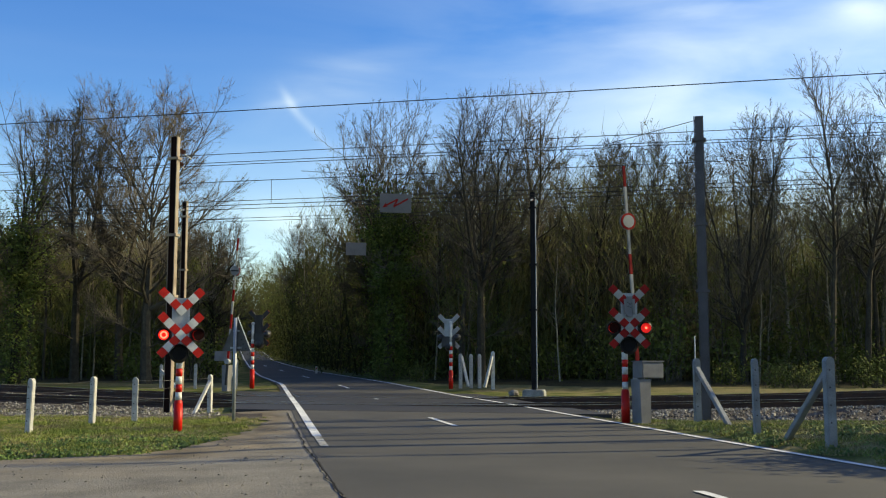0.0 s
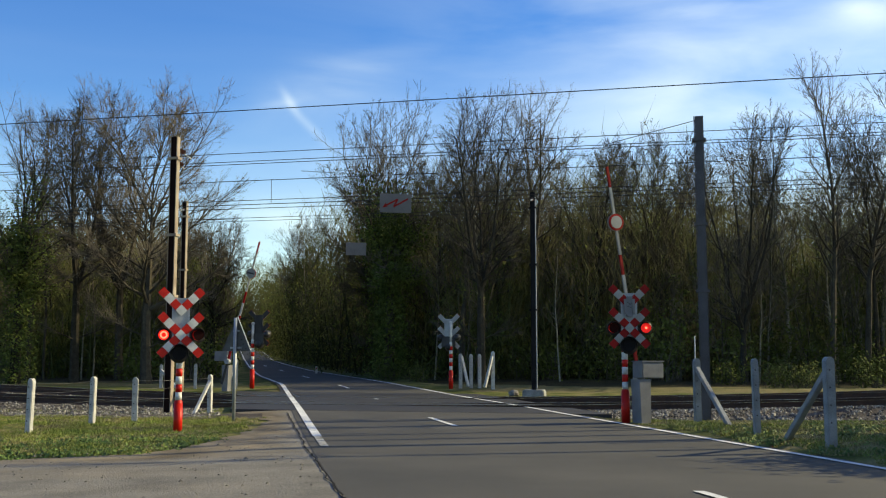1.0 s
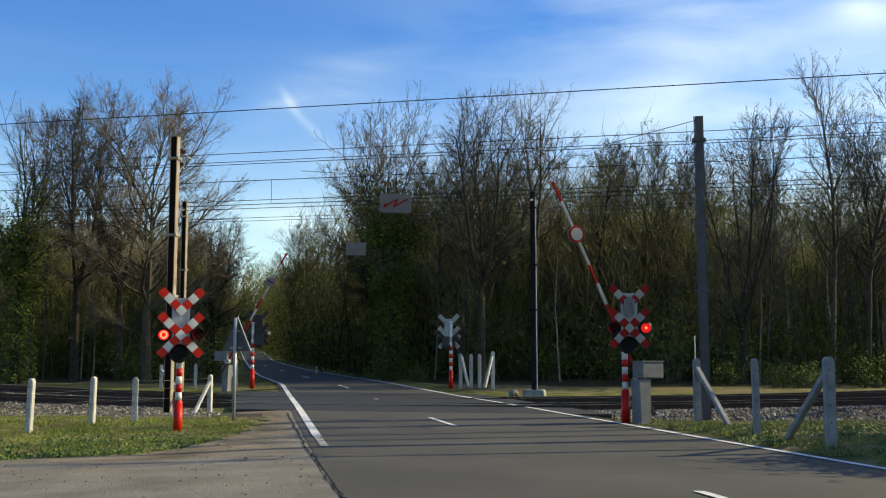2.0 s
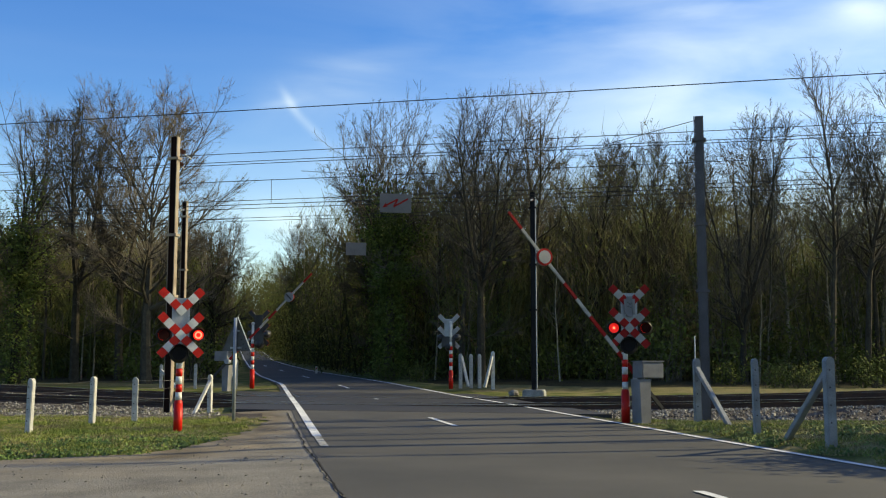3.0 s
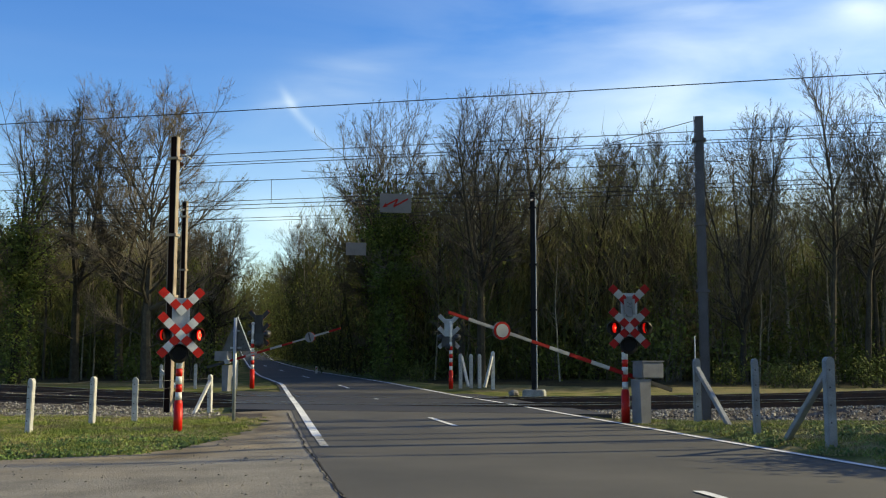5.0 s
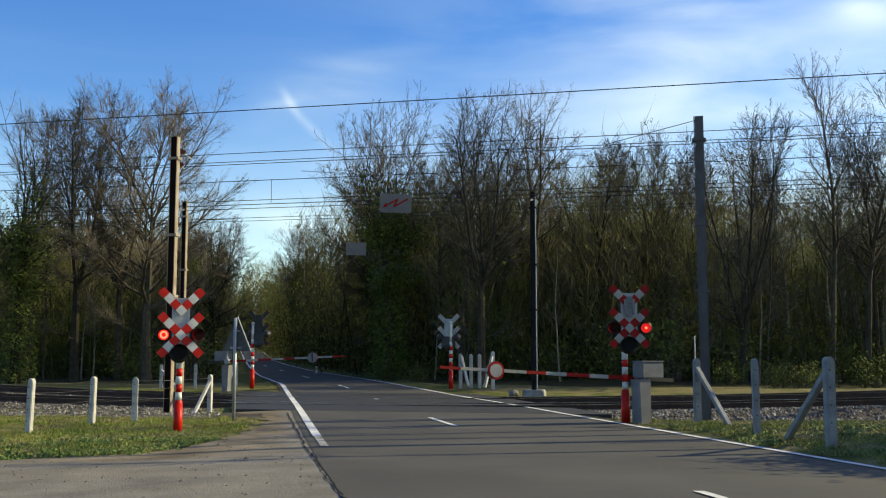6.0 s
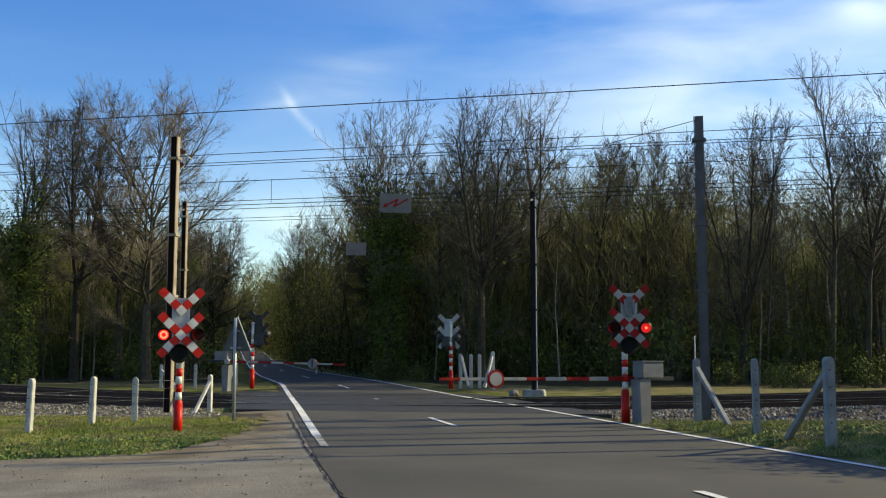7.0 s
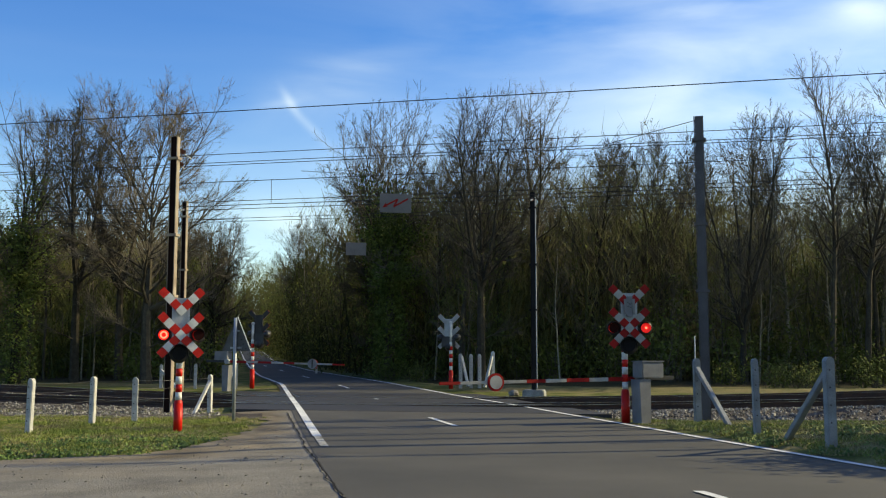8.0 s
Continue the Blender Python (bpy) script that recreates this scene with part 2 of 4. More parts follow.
def track_lift(s):
    """The railway climbs gently to both sides of the crossing."""
    u = max(-22, min(22, s + 9))
    return 0.0013 * u * u + (abs(s + 9) - abs(u)) * 0.02


def ground_z(x, y):
    z = road_z(y)
    l, r = eased(y, LEFT), eased(y, RIGHT)
    n = x * TS + y * TC
    if x < l:
        z += -0.08 * min(1, (l - x) / 2.5) - (0.06 if 24.5 < n < 37 else 0) * min(1, (l - x) / 3)
    elif x > r:
        near = max(0, min(1, (24 - y) / 4)) * max(0, min(1, (y - 8) / 6))
        z += (0.13 * near - 0.12 * (1 - near) * (1 if n < 42 else 0.3)) * min(1, (x - r) / 1.0)
    else:
        z -= 0.10
    if x < l - 6 or x > r + 6:
        z += (0.10 if n > 37 or n < 24 else 0.02) * noise.noise((x * 0.15, y * 0.15, 0))
    return z - 0.012


def build_ground():
    xs = np.concatenate([np.linspace(-900, -60, 12), np.linspace(-52, -14, 20), np.linspace(-13, 14, 91), np.linspace(16, 60, 23), np.linspace(80, 900, 12)])
    ys = np.concatenate([np.linspace(-400, -20, 10), np.linspace(-12, 6, 10), np.linspace(7, 50, 130), np.linspace(52, 130, 40), np.linspace(140, 900, 20)])
    verts = [(x, y, ground_z(x, y)) for y in ys for x in xs]
    nx = len(xs)
    faces = [(j * nx + i, j * nx + i + 1, (j + 1) * nx + i + 1, (j + 1) * nx + i) for j in range(len(ys) - 1) for i in range(nx - 1)]
    g = soup("ground", verts, faces, GRASS)
    g.data.materials.append(LITTER)
    g.data.materials.append(DRY)
    mids = [(sum(verts[k][0] for k in f) / 4, sum(verts[k][1] for k in f) / 4) for f in faces]
    g.data.polygons.foreach_set("material_index", [0 if eased(y, LEFT) - 2 < x < eased(y, RIGHT) + 2 or x * TS + y * TC < 40 else (1 if x * TS + y * TC > 45 else 2) for x, y in mids])
    g.data.polygons.foreach_set("use_smooth", [True] * len(faces))
    tagged(g, "grassy verge and leaf-strewn woodland floor", "ground", kind="structure")


build_ground()


def strip(name, material, ys, a, b, lift, label, category):
    """A strip that follows the road between two plan lines a(y) and b(y)."""
    verts, faces = [], []
    for y in ys:
        for k in range(5):
            verts.append((a(y) + (b(y) - a(y)) * k / 4, y, road_z(y) + lift))
    for j in range(len(ys) - 1):
        for k in range(4):
            faces.append((j * 5 + k, j * 5 + k + 1, j * 5 + k + 6, j * 5 + k + 5))
    ob = soup(name, verts, faces, material)
    return tagged(ob, label, category, kind="structure")


def left_of(d):
    return lambda y: eased(y, LEFT) + d


def right_of(d):
    return lambda y: eased(y, RIGHT) + d


strip("road", ASPHALT, np.concatenate([np.arange(-40, 60, 0.5), np.arange(60, 214, 2.0)]), left_of(-0.12), right_of(0.18), 0.0, "worn grey asphalt country road", "road")
strip("edge_line", WORN, np.arange(16.6, 18.7, 0.25), left_of(0.04), left_of(0.17), 0.010, "worn end of the white road edge line", "road marking")
strip("edge_line", PAINT, np.arange(18.6, 47, 0.5), left_of(0.02), left_of(0.18), 0.012, "white painted road edge line", "road marking")
strip("edge_line", PAINT, np.concatenate([np.arange(47, 60, 0.5), np.arange(60, 200, 2.0)]), left_of(0.0), left_of(0.12), 0.012, "thin white painted road edge line", "road marking")
strip("edge_line", PAINT, np.concatenate([np.arange(-20, 60, 0.5), np.arange(60, 200, 2.0)]), right_of(-0.13), right_of(0.0), 0.012, "thin white painted road edge line", "road marking")
MID = ((-40, 10.7, 22.2, 32.4, 42, 60, 90, 320), (9.0, 2.80, -0.05, -2.05, -3.9, -8.6, -16.3, -61))
for y0, y1 in ((-2.5, 0), (9.9, 11.05), (21.0, 23.5), (32.2, 32.7), (40.6, 43.9), (53, 55.5), (65, 67.5), (77, 79.5)):
    strip("centre_dash", PAINT, np.linspace(y0, y1, 6), lambda y: eased(y, MID) - 0.06, lambda y: eased(y, MID) + 0.06, 0.012, "white painted centre line dash", "road marking")


def layby_material():
    """Grey grit that gives way to brown trodden soil where the soil attribute says so."""
    m = mat("gritty_layby", (0.205, 0.192, 0.168), (0.130, 0.123, 0.110), 0.92, 0, 1.1, 38, 1.0, 0.015, c=(0.168, 0.158, 0.140))
    nt = m.node_tree
    bsdf = nt.nodes["Principled BSDF"]
    was = bsdf.inputs["Base Color"].links[0].from_socket
    at, no, mix, ramp = (nt.nodes.new(k) for k in ("ShaderNodeAttribute", "ShaderNodeTexNoise", "ShaderNodeMixRGB", "ShaderNodeValToRGB"))
    at.attribute_name = "soil"
    no.inputs["Scale"].default_value, no.inputs["Detail"].default_value = 7.0, 8.0
    ramp.color_ramp.elements[0].color, ramp.color_ramp.elements[1].color = (0.10, 0.080, 0.055, 1), (0.24, 0.20, 0.145, 1)
    ramp.color_ramp.elements[0].position, ramp.color_ramp.elements[1].position = 0.3, 0.65
    nt.links.new(no.outputs["Fac"], ramp.inputs[0])
    nt.links.new(at.outputs["Fac"], mix.inputs["Fac"])
    nt.links.new(was, mix.inputs["Color1"])
    nt.links.new(ramp.outputs[0], mix.inputs["Color2"])
    nt.links.new(mix.outputs[0], bsdf.inputs["Base Color"])
    return m


LAYBY = layby_material()


# gritty lay-by beside the road
def build_layby():
    edge = ((-24, 14.2), (-16, 14.6), (-9, 15.1), (-6.4, 15.4), (-4.6, 16.3), (-3.9, 18.6), (-3.75, 21.5), (-4.1, 24.2), (-5.2, 26.4), (-6.3, 28.6), (-6.6, 30))
    ex, ey = [e[0] for e in edge], [e[1] for e in edge]
    verts, faces = [], []
    soil = []
    rows = np.arange(-10, 27.0, 0.2)
    for y in rows:
        inner = eased(y, LEFT) - 0.10
        outer = -24 if y < 14.2 else float(np.interp(y, ey, ex))
        for k in range(13):
            f = k / 12
            x = inner + (outer - inner) * f ** 2
            wob = 0.4 * noise.noise((x * 1.3, y * 1.3, 3)) * (k - 9) / 3 if k > 9 else 0
            soil.append(max(0, min(1, (f - 0.28) / 0.5 + 0.55 * noise.noise((x * 0.7, y * 1.1, 9)))) if y > 13.2 else max(0, 0.8 * noise.noise((x * 0.35, y * 0.9, 4))))
            verts.append((x + wob, y + wob, (road_z(y) - 0.008) * (1 - f) + (ground_z(x, y) + 0.012) * f if k > 0 else road_z(y) - 0.008))
    for j in range(len(rows) - 1):
        for k in range(12):
            faces.append((j * 13 + k + 1, j * 13 + k, j * 13 + 13 + k, j * 13 + 14 + k))
    verge = soup("gravel_verge", verts, faces, LAYBY)
    verge.data.attributes.new("soil", "FLOAT", "POINT").data.foreach_set("value", soil)
    tagged(verge, "grey gritty lay-by beside the road", "gravel", kind="structure")


build_layby()

# the cracked joint between road and lay-by
def build_crack():
    ys, xs = (9.0, 10.5, 12.1, 13.8, 16.06, 19.4, 23.3, 26), (-0.62, -0.94, -1.31, -1.58, -2.06, -2.66, -3.36, -3.9)
    rnd = random.Random(3)
    verts, faces = [], []
    for y in np.arange(9.0, 25.5, 0.07):
        x = float(np.interp(y, ys, xs)) + 0.05 * noise.noise((0, y * 0.7, 1)) + 0.05 * noise.noise((0, y * 1.9, 2)) + 0.012 * noise.noise((0, y * 7, 3))
        w = 0.011 * max(0.2, 1 + 1.3 * noise.noise((0, y * 2.2, 5))) + rnd.uniform(0, 0.006)
        verts += [(x - w, y, road_z(y) + 0.004), (x + w * rnd.uniform(0.5, 1.0), y, road_z(y) + 0.004)]
    for i in range(len(verts) // 2 - 1):
        faces.append((2 * i, 2 * i + 1, 2 * i + 3, 2 * i + 2))
    tagged(soup("road_crack", verts, faces, TAR), "dark jagged crack along the road edge", "road crack", kind="structure")
    verts, faces = [], []
    for i in range(420):
        y = rnd.uniform(9.5, 17) if i % 3 else rnd.uniform(14, 24)
        x = eased(y, LEFT) - rnd.random() ** 1.3 * 9 - 0.1
        if y > 14.2 and x < float(np.interp(y, (14.2, 15.4, 16.3, 18.6, 24), (-24, -6.4, -4.6, -3.9, -4.1))):
            continue
        r = rnd.uniform(0.008, 0.022) * (1.8 if rnd.random() < 0.05 else 1)
        k = len(verts)
        z = road_z(y) + 0.004
        for d in ((1, 0, 0), (0, 1, 0), (-1, 0, 0), (0, -1, 0), (0, 0, 1)):
            verts.append((x + d[0] * r * rnd.uniform(0.6, 1.3), y + d[1] * r * rnd.uniform(0.6, 1.3), z + d[2] * r * 0.8))
        faces += [(k, k + 1, k + 4), (k + 1, k + 2, k + 4), (k + 2, k + 3, k + 4), (k + 3, k, k + 4)]
    tagged(soup("pebbles", verts, faces, GRAVEL), "scattered pebbles and grit on the lay-by", "pebbles", kind="stuff")


TAR = mat("dark_crack_fill", (0.012, 0.011, 0.010), (0.022, 0.02, 0.018), 0.9, 0, 6, 60, 0.3, 0.005)
build_crack()

# ---- railway ----
NEAR_N, FAR_N = 28.3, 32.9


def build_ballast():
    rnd = random.Random(4)
    for name, s0, s1 in (("ballast_bed", -90, None), ("ballast_bed", None, 70)):
        verts, faces = [], []
        prof = (*(((22.2, -0.18), (23.4, -0.17)) if s1 is None else ()), (24.6, -0.16), (25.6, -0.06), (26.6, -0.03), (27.4, -0.03), (34.5, 0.0), (36.0, 0.02), (37.2, -0.02))
        ss = np.linspace(0, 1, 60)
        for f in ss:
            for n, z in prof:
                if s1 is None:
                    edge = next(s for s in np.arange(-30, 20, 0.1) if on_track(s, n)[0] > eased(on_track(s, n)[1], LEFT) - 0.9)
                    s = s0 + (edge - s0) * f
                else:
                    edge = next(s for s in np.arange(-20, 30, 0.1) if on_track(s, n)[0] > eased(on_track(s, n)[1], RIGHT) + 0.5)
                    s = edge + (s1 - edge) * f
                x, y = on_track(s, n)
                verts.append((x, y, max(z + 0.04, ground_z(x, y) + 0.02 if n < 25 else -9) + (track_lift(s) if 26.5 < n < 37 else 0) + 0.03 * noise.noise((x, y, 0))))
        k = len(prof)
        for j in range(len(ss) - 1):
            for i in range(k - 1):
                faces.append((j * k + i, (j + 1) * k + i, (j + 1) * k + i + 1, j * k + i + 1))
        tagged(soup(name, verts, faces, BED), "dark soiled railway ballast bed", "ballast", kind="structure")
    # loose stones on the near shoulder and between the rails
    verts, faces = [], []
    for i in range(16500):
        s = rnd.uniform(-34, 20)
        n = (22.4 + 0.3 * noise.noise((s * 0.8, 0, 3)) if s < -3 else 25.25) + rnd.random() ** 1.1 * ((4.4 if s < -3 else 2.2) if i % 6 else 11)
        x, y = on_track(s, n)
        if eased(y, LEFT) - (0.9 if n > 25.6 else 1.9) < x < eased(y, RIGHT) + 1.0:
            continue
        z = float(np.interp(n, (22.4, 24.6, 25.6, 27, 36), (-0.115, -0.10, -0.03, 0.0, 0.03))) + 0.03 + track_lift(s) * min(1, max(0, (n - 25.6) / 1))
        if n < 25.2:
            z = max(z, ground_z(x, y) + 0.012)
        r = rnd.uniform(0.025, 0.055)
        k = len(verts)
        for d in ((1, 0, 0), (0, 1, 0), (-1, 0, 0), (0, -1, 0), (0, 0, 1), (0, 0, -1)):
            verts.append((x + d[0] * r * rnd.uniform(0.6, 1.2) + rnd.uniform(-.3, .3) * r, y + d[1] * r * rnd.uniform(0.6, 1.2) + rnd.uniform(-.3, .3) * r, z + d[2] * r * rnd.uniform(0.5, 1)))
        for a, b in ((0, 1), (1, 2), (2, 3), (3, 0)):
            faces += [(k + a, k + b, k + 4), (k + b, k + a, k + 5)]
    tagged(soup("ballast_stones", verts, faces, STONE), "pale angular railway ballast stones", "ballast", kind="stuff")


build_ballast()


def rail_section():
    return ((-0.07, 0), (0.07, 0), (0.07, 0.015), (0.012, 0.035), (0.012, 0.125), (0.036, 0.135), (0.036, 0.16), (-0.036, 0.16), (-0.036, 0.135), (-0.012, 0.125), (-0.012, 0.035), (-0.07, 0.015))


def swept(outline, n, zb):
    """The outline drawn along the railway at n."""
    bm = B()
    rings = []
    for s in np.arange(-80, 62, 4.0):
        ring = []
        for u, z in outline:
            x, y = on_track(s, n - u)
            ring.append(bm.verts.new((x, y, zb + z + track_lift(s))))
        rings.append(ring)
    for a, b in zip(rings, rings[1:]):
        for k in range(len(a)):
            j = (k + 1) % len(a)
            bm.faces.new((a[k], a[j], b[j], b[k]))
    bmesh.ops.recalc_face_normals(bm, faces=bm.faces)
    return bm


def build_track(n0, zb, label):
    t = thing("railway_track", pose(0, 0, 0), label, "railway track", "railway tracks")
    for off in (-0.7525, 0.7525):
        rail = part("rail", swept(rail_section(), n0 + off, zb), RUST, t, "rusty steel rail")
        part("rail_head", swept(((-0.031, 0.161), (0.031, 0.161), (0.031, 0.166), (-0.031, 0.166)), n0 + off, zb), RAILTOP, rail, "polished running surface")
    bm = box(B(), (0.24, 2.5, 0.12), (0, 0, 0), None, 0.015)
    first = part("sleeper", bm, SLEEPER, t)
    first.matrix_local = pose(*on_track(-45, n0), zb - 0.06 + track_lift(-45), 0, 0, -13)
    for i in range(1, 125):
        s = -45 + i * 0.6
        x, y = on_track(s, n0)
        if eased(y, LEFT) - 1 < x < eased(y, RIGHT) + 0.6:
            continue
        o = new("sleeper", first.data)
        o.parent = t
        o.matrix_local = pose(x, y, zb - 0.06 + track_lift(s), 0, 0, -13)


build_track(NEAR_N, 0.01, "rusty railway track with polished heads beside the barriers")
build_track(FAR_N, 0.04, "rusty second railway track beside the wood")


# asphalt deck between the rails, in panels
def build_deck():
    deck = thing("crossing_deck", pose(0, 0, 0), "dark asphalt and rubber level crossing deck", "crossing deck")
    tagged(deck, kind="structure")
    for n0, n1 in ((24.9, 27.48), (27.64, 28.97), (29.13, 32.07), (32.23, 33.57), (33.73, 35.6)):
        bm = B()
        cuts = []
        for n in (n0, n1):
            a = next(s for s in np.arange(-30, 20, 0.05) if on_track(s, n)[0] > eased(on_track(s, n)[1], LEFT) - 1.7)
            b = next(s for s in np.arange(-30, 30, 0.05) if on_track(s, n)[0] > eased(on_track(s, n)[1], RIGHT) + 0.95)
            cuts.append((a, b))
        cols = 16
        grid = []
        for (a, b), n in zip(cuts, (n0, n1)):
            grid.append([(*on_track(a + (b - a) * k / cols, n),) for k in range(cols + 1)])
        top = [[bm.verts.new((x, y, road_z(y) + 0.004)) for x, y in row] for row in grid]
        low = [[bm.verts.new((x, y, 0.0)) for x, y in row] for row in grid]
        for k in range(cols):
            bm.faces.new((top[0][k], top[0][k + 1], top[1][k + 1], top[1][k]))
            bm.faces.new((low[0][k], low[0][k + 1], top[0][k + 1], top[0][k]))
            bm.faces.new((low[1][k], low[1][k + 1], top[1][k + 1], top[1][k]))
        for k in (0, cols):
            bm.faces.new((low[0][k], top[0][k], top[1][k], low[1][k]))
        bmesh.ops.recalc_face_normals(bm, faces=bm.faces)
        part("deck_panel", bm, ASPHALT_DARK, deck)


build_deck()


# ---- overhead line ----
def build_mast(x, y, top, width, material, label, arms, foot=False, lit_edge=False):
    base_z = ground_z(x, y)
    m = thing("catenary_mast", pose(x, y, base_z, 0, 0, -13), label, "catenary mast", "catenary masts")
    h = top - base_z
    for side in (-1, 1):
        part("flange", box(B(), (0.022, width * 0.95, h), (side * width / 2, 0, h / 2), None, 0.004), material, m)
    part("web", box(B(), (width - 0.03, 0.016, h - 0.01), (0, -0.465 * width, h / 2)), MAST_WEB if material is MAST else material, m)
    if foot:
        part("footing", box(B(), (0.75, 0.75, 0.4), (0, 0, 0.05), None, 0.04), OLD_CONCRETE, m, "grey concrete footing")
    # pale rod added along the front edge to draw its sunlit line
    if lit_edge:
        part("lit_edge", rod(B(), (width / 2 + 0.03, -width / 2, 0.3), (width / 2 + 0.03, -width / 2, h - 0.2), 0.018, None, 8), GREY, m, "thin pale rod standing in for the sunlit mast edge")
    for z in (h * 0.42, h * 0.64, h * 0.92):
        part("bracket", box(B(), (width + 0.12, width + 0.06, 0.07), (0, 0, z), None, 0.008), material, m)
    for z, reach in arms:
        arm = part("arm", rod(B(), (0, 0.1, z), (0, reach, z - 0.12), 0.022, None, 8), GREY, m, "thin tubular arm")
        bm = B()
        for k in range(5):
            rod(bm, (0, reach * 0.25 + k * 0.06, z - 0.03), (0, reach * 0.25 + k * 0.06 + 0.03, z - 0.03), 0.065, 0.03, 10)
        part("insulator", bm, INSULATOR, arm, "ribbed brown insulator")
    return m


build_mast(-7.05, 27.0, 7.23, 0.175, MAST, "tall rust-brown steel mast lit on one flange beside the track", ((6.95, 0.9), (6.6, 0.5)))
build_mast(6.02, 24.1, 7.09, 0.20, MAST_GREY, "tall grey steel mast in shade beside the track", ((6.9, 0.6), (6.5, 0.5)))
build_mast(-9.87, 39.5, 7.44, 0.17, MAST, "rust-brown steel mast beside the far track", ((7.0, -0.5),))
build_mast(3.20, 36.8, 7.37, 0.15, MAST_DARK, "dark steel mast on a concrete footing by the wood", ((7.0, -0.5),), True, True)



def cable(pts, r, n=5):
    """One continuous tube through the points."""
    bm = B()
    rings = []
    for i, p in enumerate(pts):
        d = (Vector(pts[min(i + 1, len(pts) - 1)]) - Vector(pts[max(i - 1, 0)])).normalized()
        u = d.cross(Vector((0, 0, 1))).normalized()
        v = u.cross(d)
        rings.append([bm.verts.new(Vector(p) + (u * math.cos(k * math.tau / n) + v * math.sin(k * math.tau / n)) * r) for k in range(n)])
    for a, b in zip(rings, rings[1:]):
        for k in range(n):
            bm.faces.new((a[k], a[(k + 1) % n], b[(k + 1) % n], b[k]))
    return bm


def wire(name, n, z, r, label, s0=-70, s1=60):
    pts = [(*on_track(s0 + (s1 - s0) * i / 12, n), z + 0.15 * (2 * i / 12 - 1) ** 2 - 0.03) for i in range(13)]
    return tagged(part(name, cable(pts, r), WIRE, None, label), "", "overhead wire", "overhead wires")


wire("span_wire", 20.75, 6.83, 0.0105, "dark taut wire strung across the road above the barriers")
for n, z in ((24.9, 6.78), (25.1, 6.6), (25.3, 6.57), (36.5, 6.79), (36.7, 6.7)):
    wire("feeder_wire", n, z, 0.009, "thin dark feeder wire along the railway masts")
for n, zc, zm in ((NEAR_N, 5.97, 6.68), (FAR_N, 6.58, 6.86)):
    wire("messenger_wire", n, zm, 0.011, "thin dark messenger wire above the track")
    wire("contact_wire", n, zc, 0.011, "thin dark contact wire above the track")
    for s in np.arange(-60, 55, 6.2):
        a = on_track(s - 1.3, n)
        tagged(part("dropper", rod(B(), (*a, zc), (*a, zm), 0.008, None, 5), WIRE, None, "short dropper between two overhead wires"), "", "dropper", "droppers")
tagged(part("stay_wire", rod(B(), (6.02, 24.1, 7.02), (4.4, 27.2, 7.10), 0.009, None, 5), WIRE, None, "slanting stay wire from the top of a mast"), "", "stay wire")
tagged(part("stay_wire", rod(B(), (-3.9, 28.2, 6.55), (-1.8, 29.3, 6.62), 0.007, None, 5), WIRE, None, "slanting stay wire between overhead wires"), "", "stay wire")


def hanging_sign(x, y, z, w, h, top, bolt, label):
    s = thing("hanging_sign", pose(x, y, z, 0, 0, 12), label, "warning sign", "hanging warning signs")
    part("plate", box(B(), (w, 0.02, h), (0, 0, 0), None, 0.006), PANEL, s, "faded off-white plate")
    if bolt:
        bm = B()
        A, C, D, E = (0.255, 0.095), (-0.04, -0.075), (0.04, 0.08), (-0.20, -0.05)
        for (ax, az), (bx, bz), y in ((A, C, -0.014), (C, D, -0.0165), (D, E, -0.019)):
            l, t = math.hypot(bx - ax, bz - az) + 0.02, math.degrees(math.atan2(bz - az, bx - ax))
            box(bm, (l - 0.01, 0.006, 0.032), ((ax + bx) / 2, y, (az + bz) / 2), pose(0, 0, 0, 0, -t, 0))
        prism(bm, ((-0.28, -0.10), (-0.17, -0.08), (-0.215, 0.005)), 0.006, pose(0, -0.0215, 0))
        part("lightning_arrow", bm, RED_FILM, s, "red lightning arrow")
    for side in (-1, 1):
        part("hanger", rod(B(), (side * w * 0.4, 0, h / 2), (side * w * 0.4, 0, top - z), 0.003, None, 5), WIRE, s, "thin hanger wire")


PANEL = mat("faded_sign_plate", (0.13, 0.12, 0.118), (0.09, 0.085, 0.083), 0.6, 0, 3.0, 40, 0.1, 0.002)
hanging_sign(-0.99, 21.5, 4.63, 0.66, 0.40, 6.80, True, "off-white hanging plate with a red lightning arrow")
hanging_sign(-3.25, 38.7, 5.53, 0.76, 0.48, 6.8, False, "plain back of a hanging warning plate")


# ---- level crossing signals ----
def band_board(parent, m, colours, size, thick=0.025):
    """A row of square boards along x, centred on the origin."""
    n = len(colours)
    for i, c in enumerate(colours):
        bm = box(B(), (size * 0.995, thick, size), ((i - (n - 1) / 2) * size, 0, 0), None, 0.003)
        p = part("cross_board", bm, c, parent)
        p.matrix_local = m


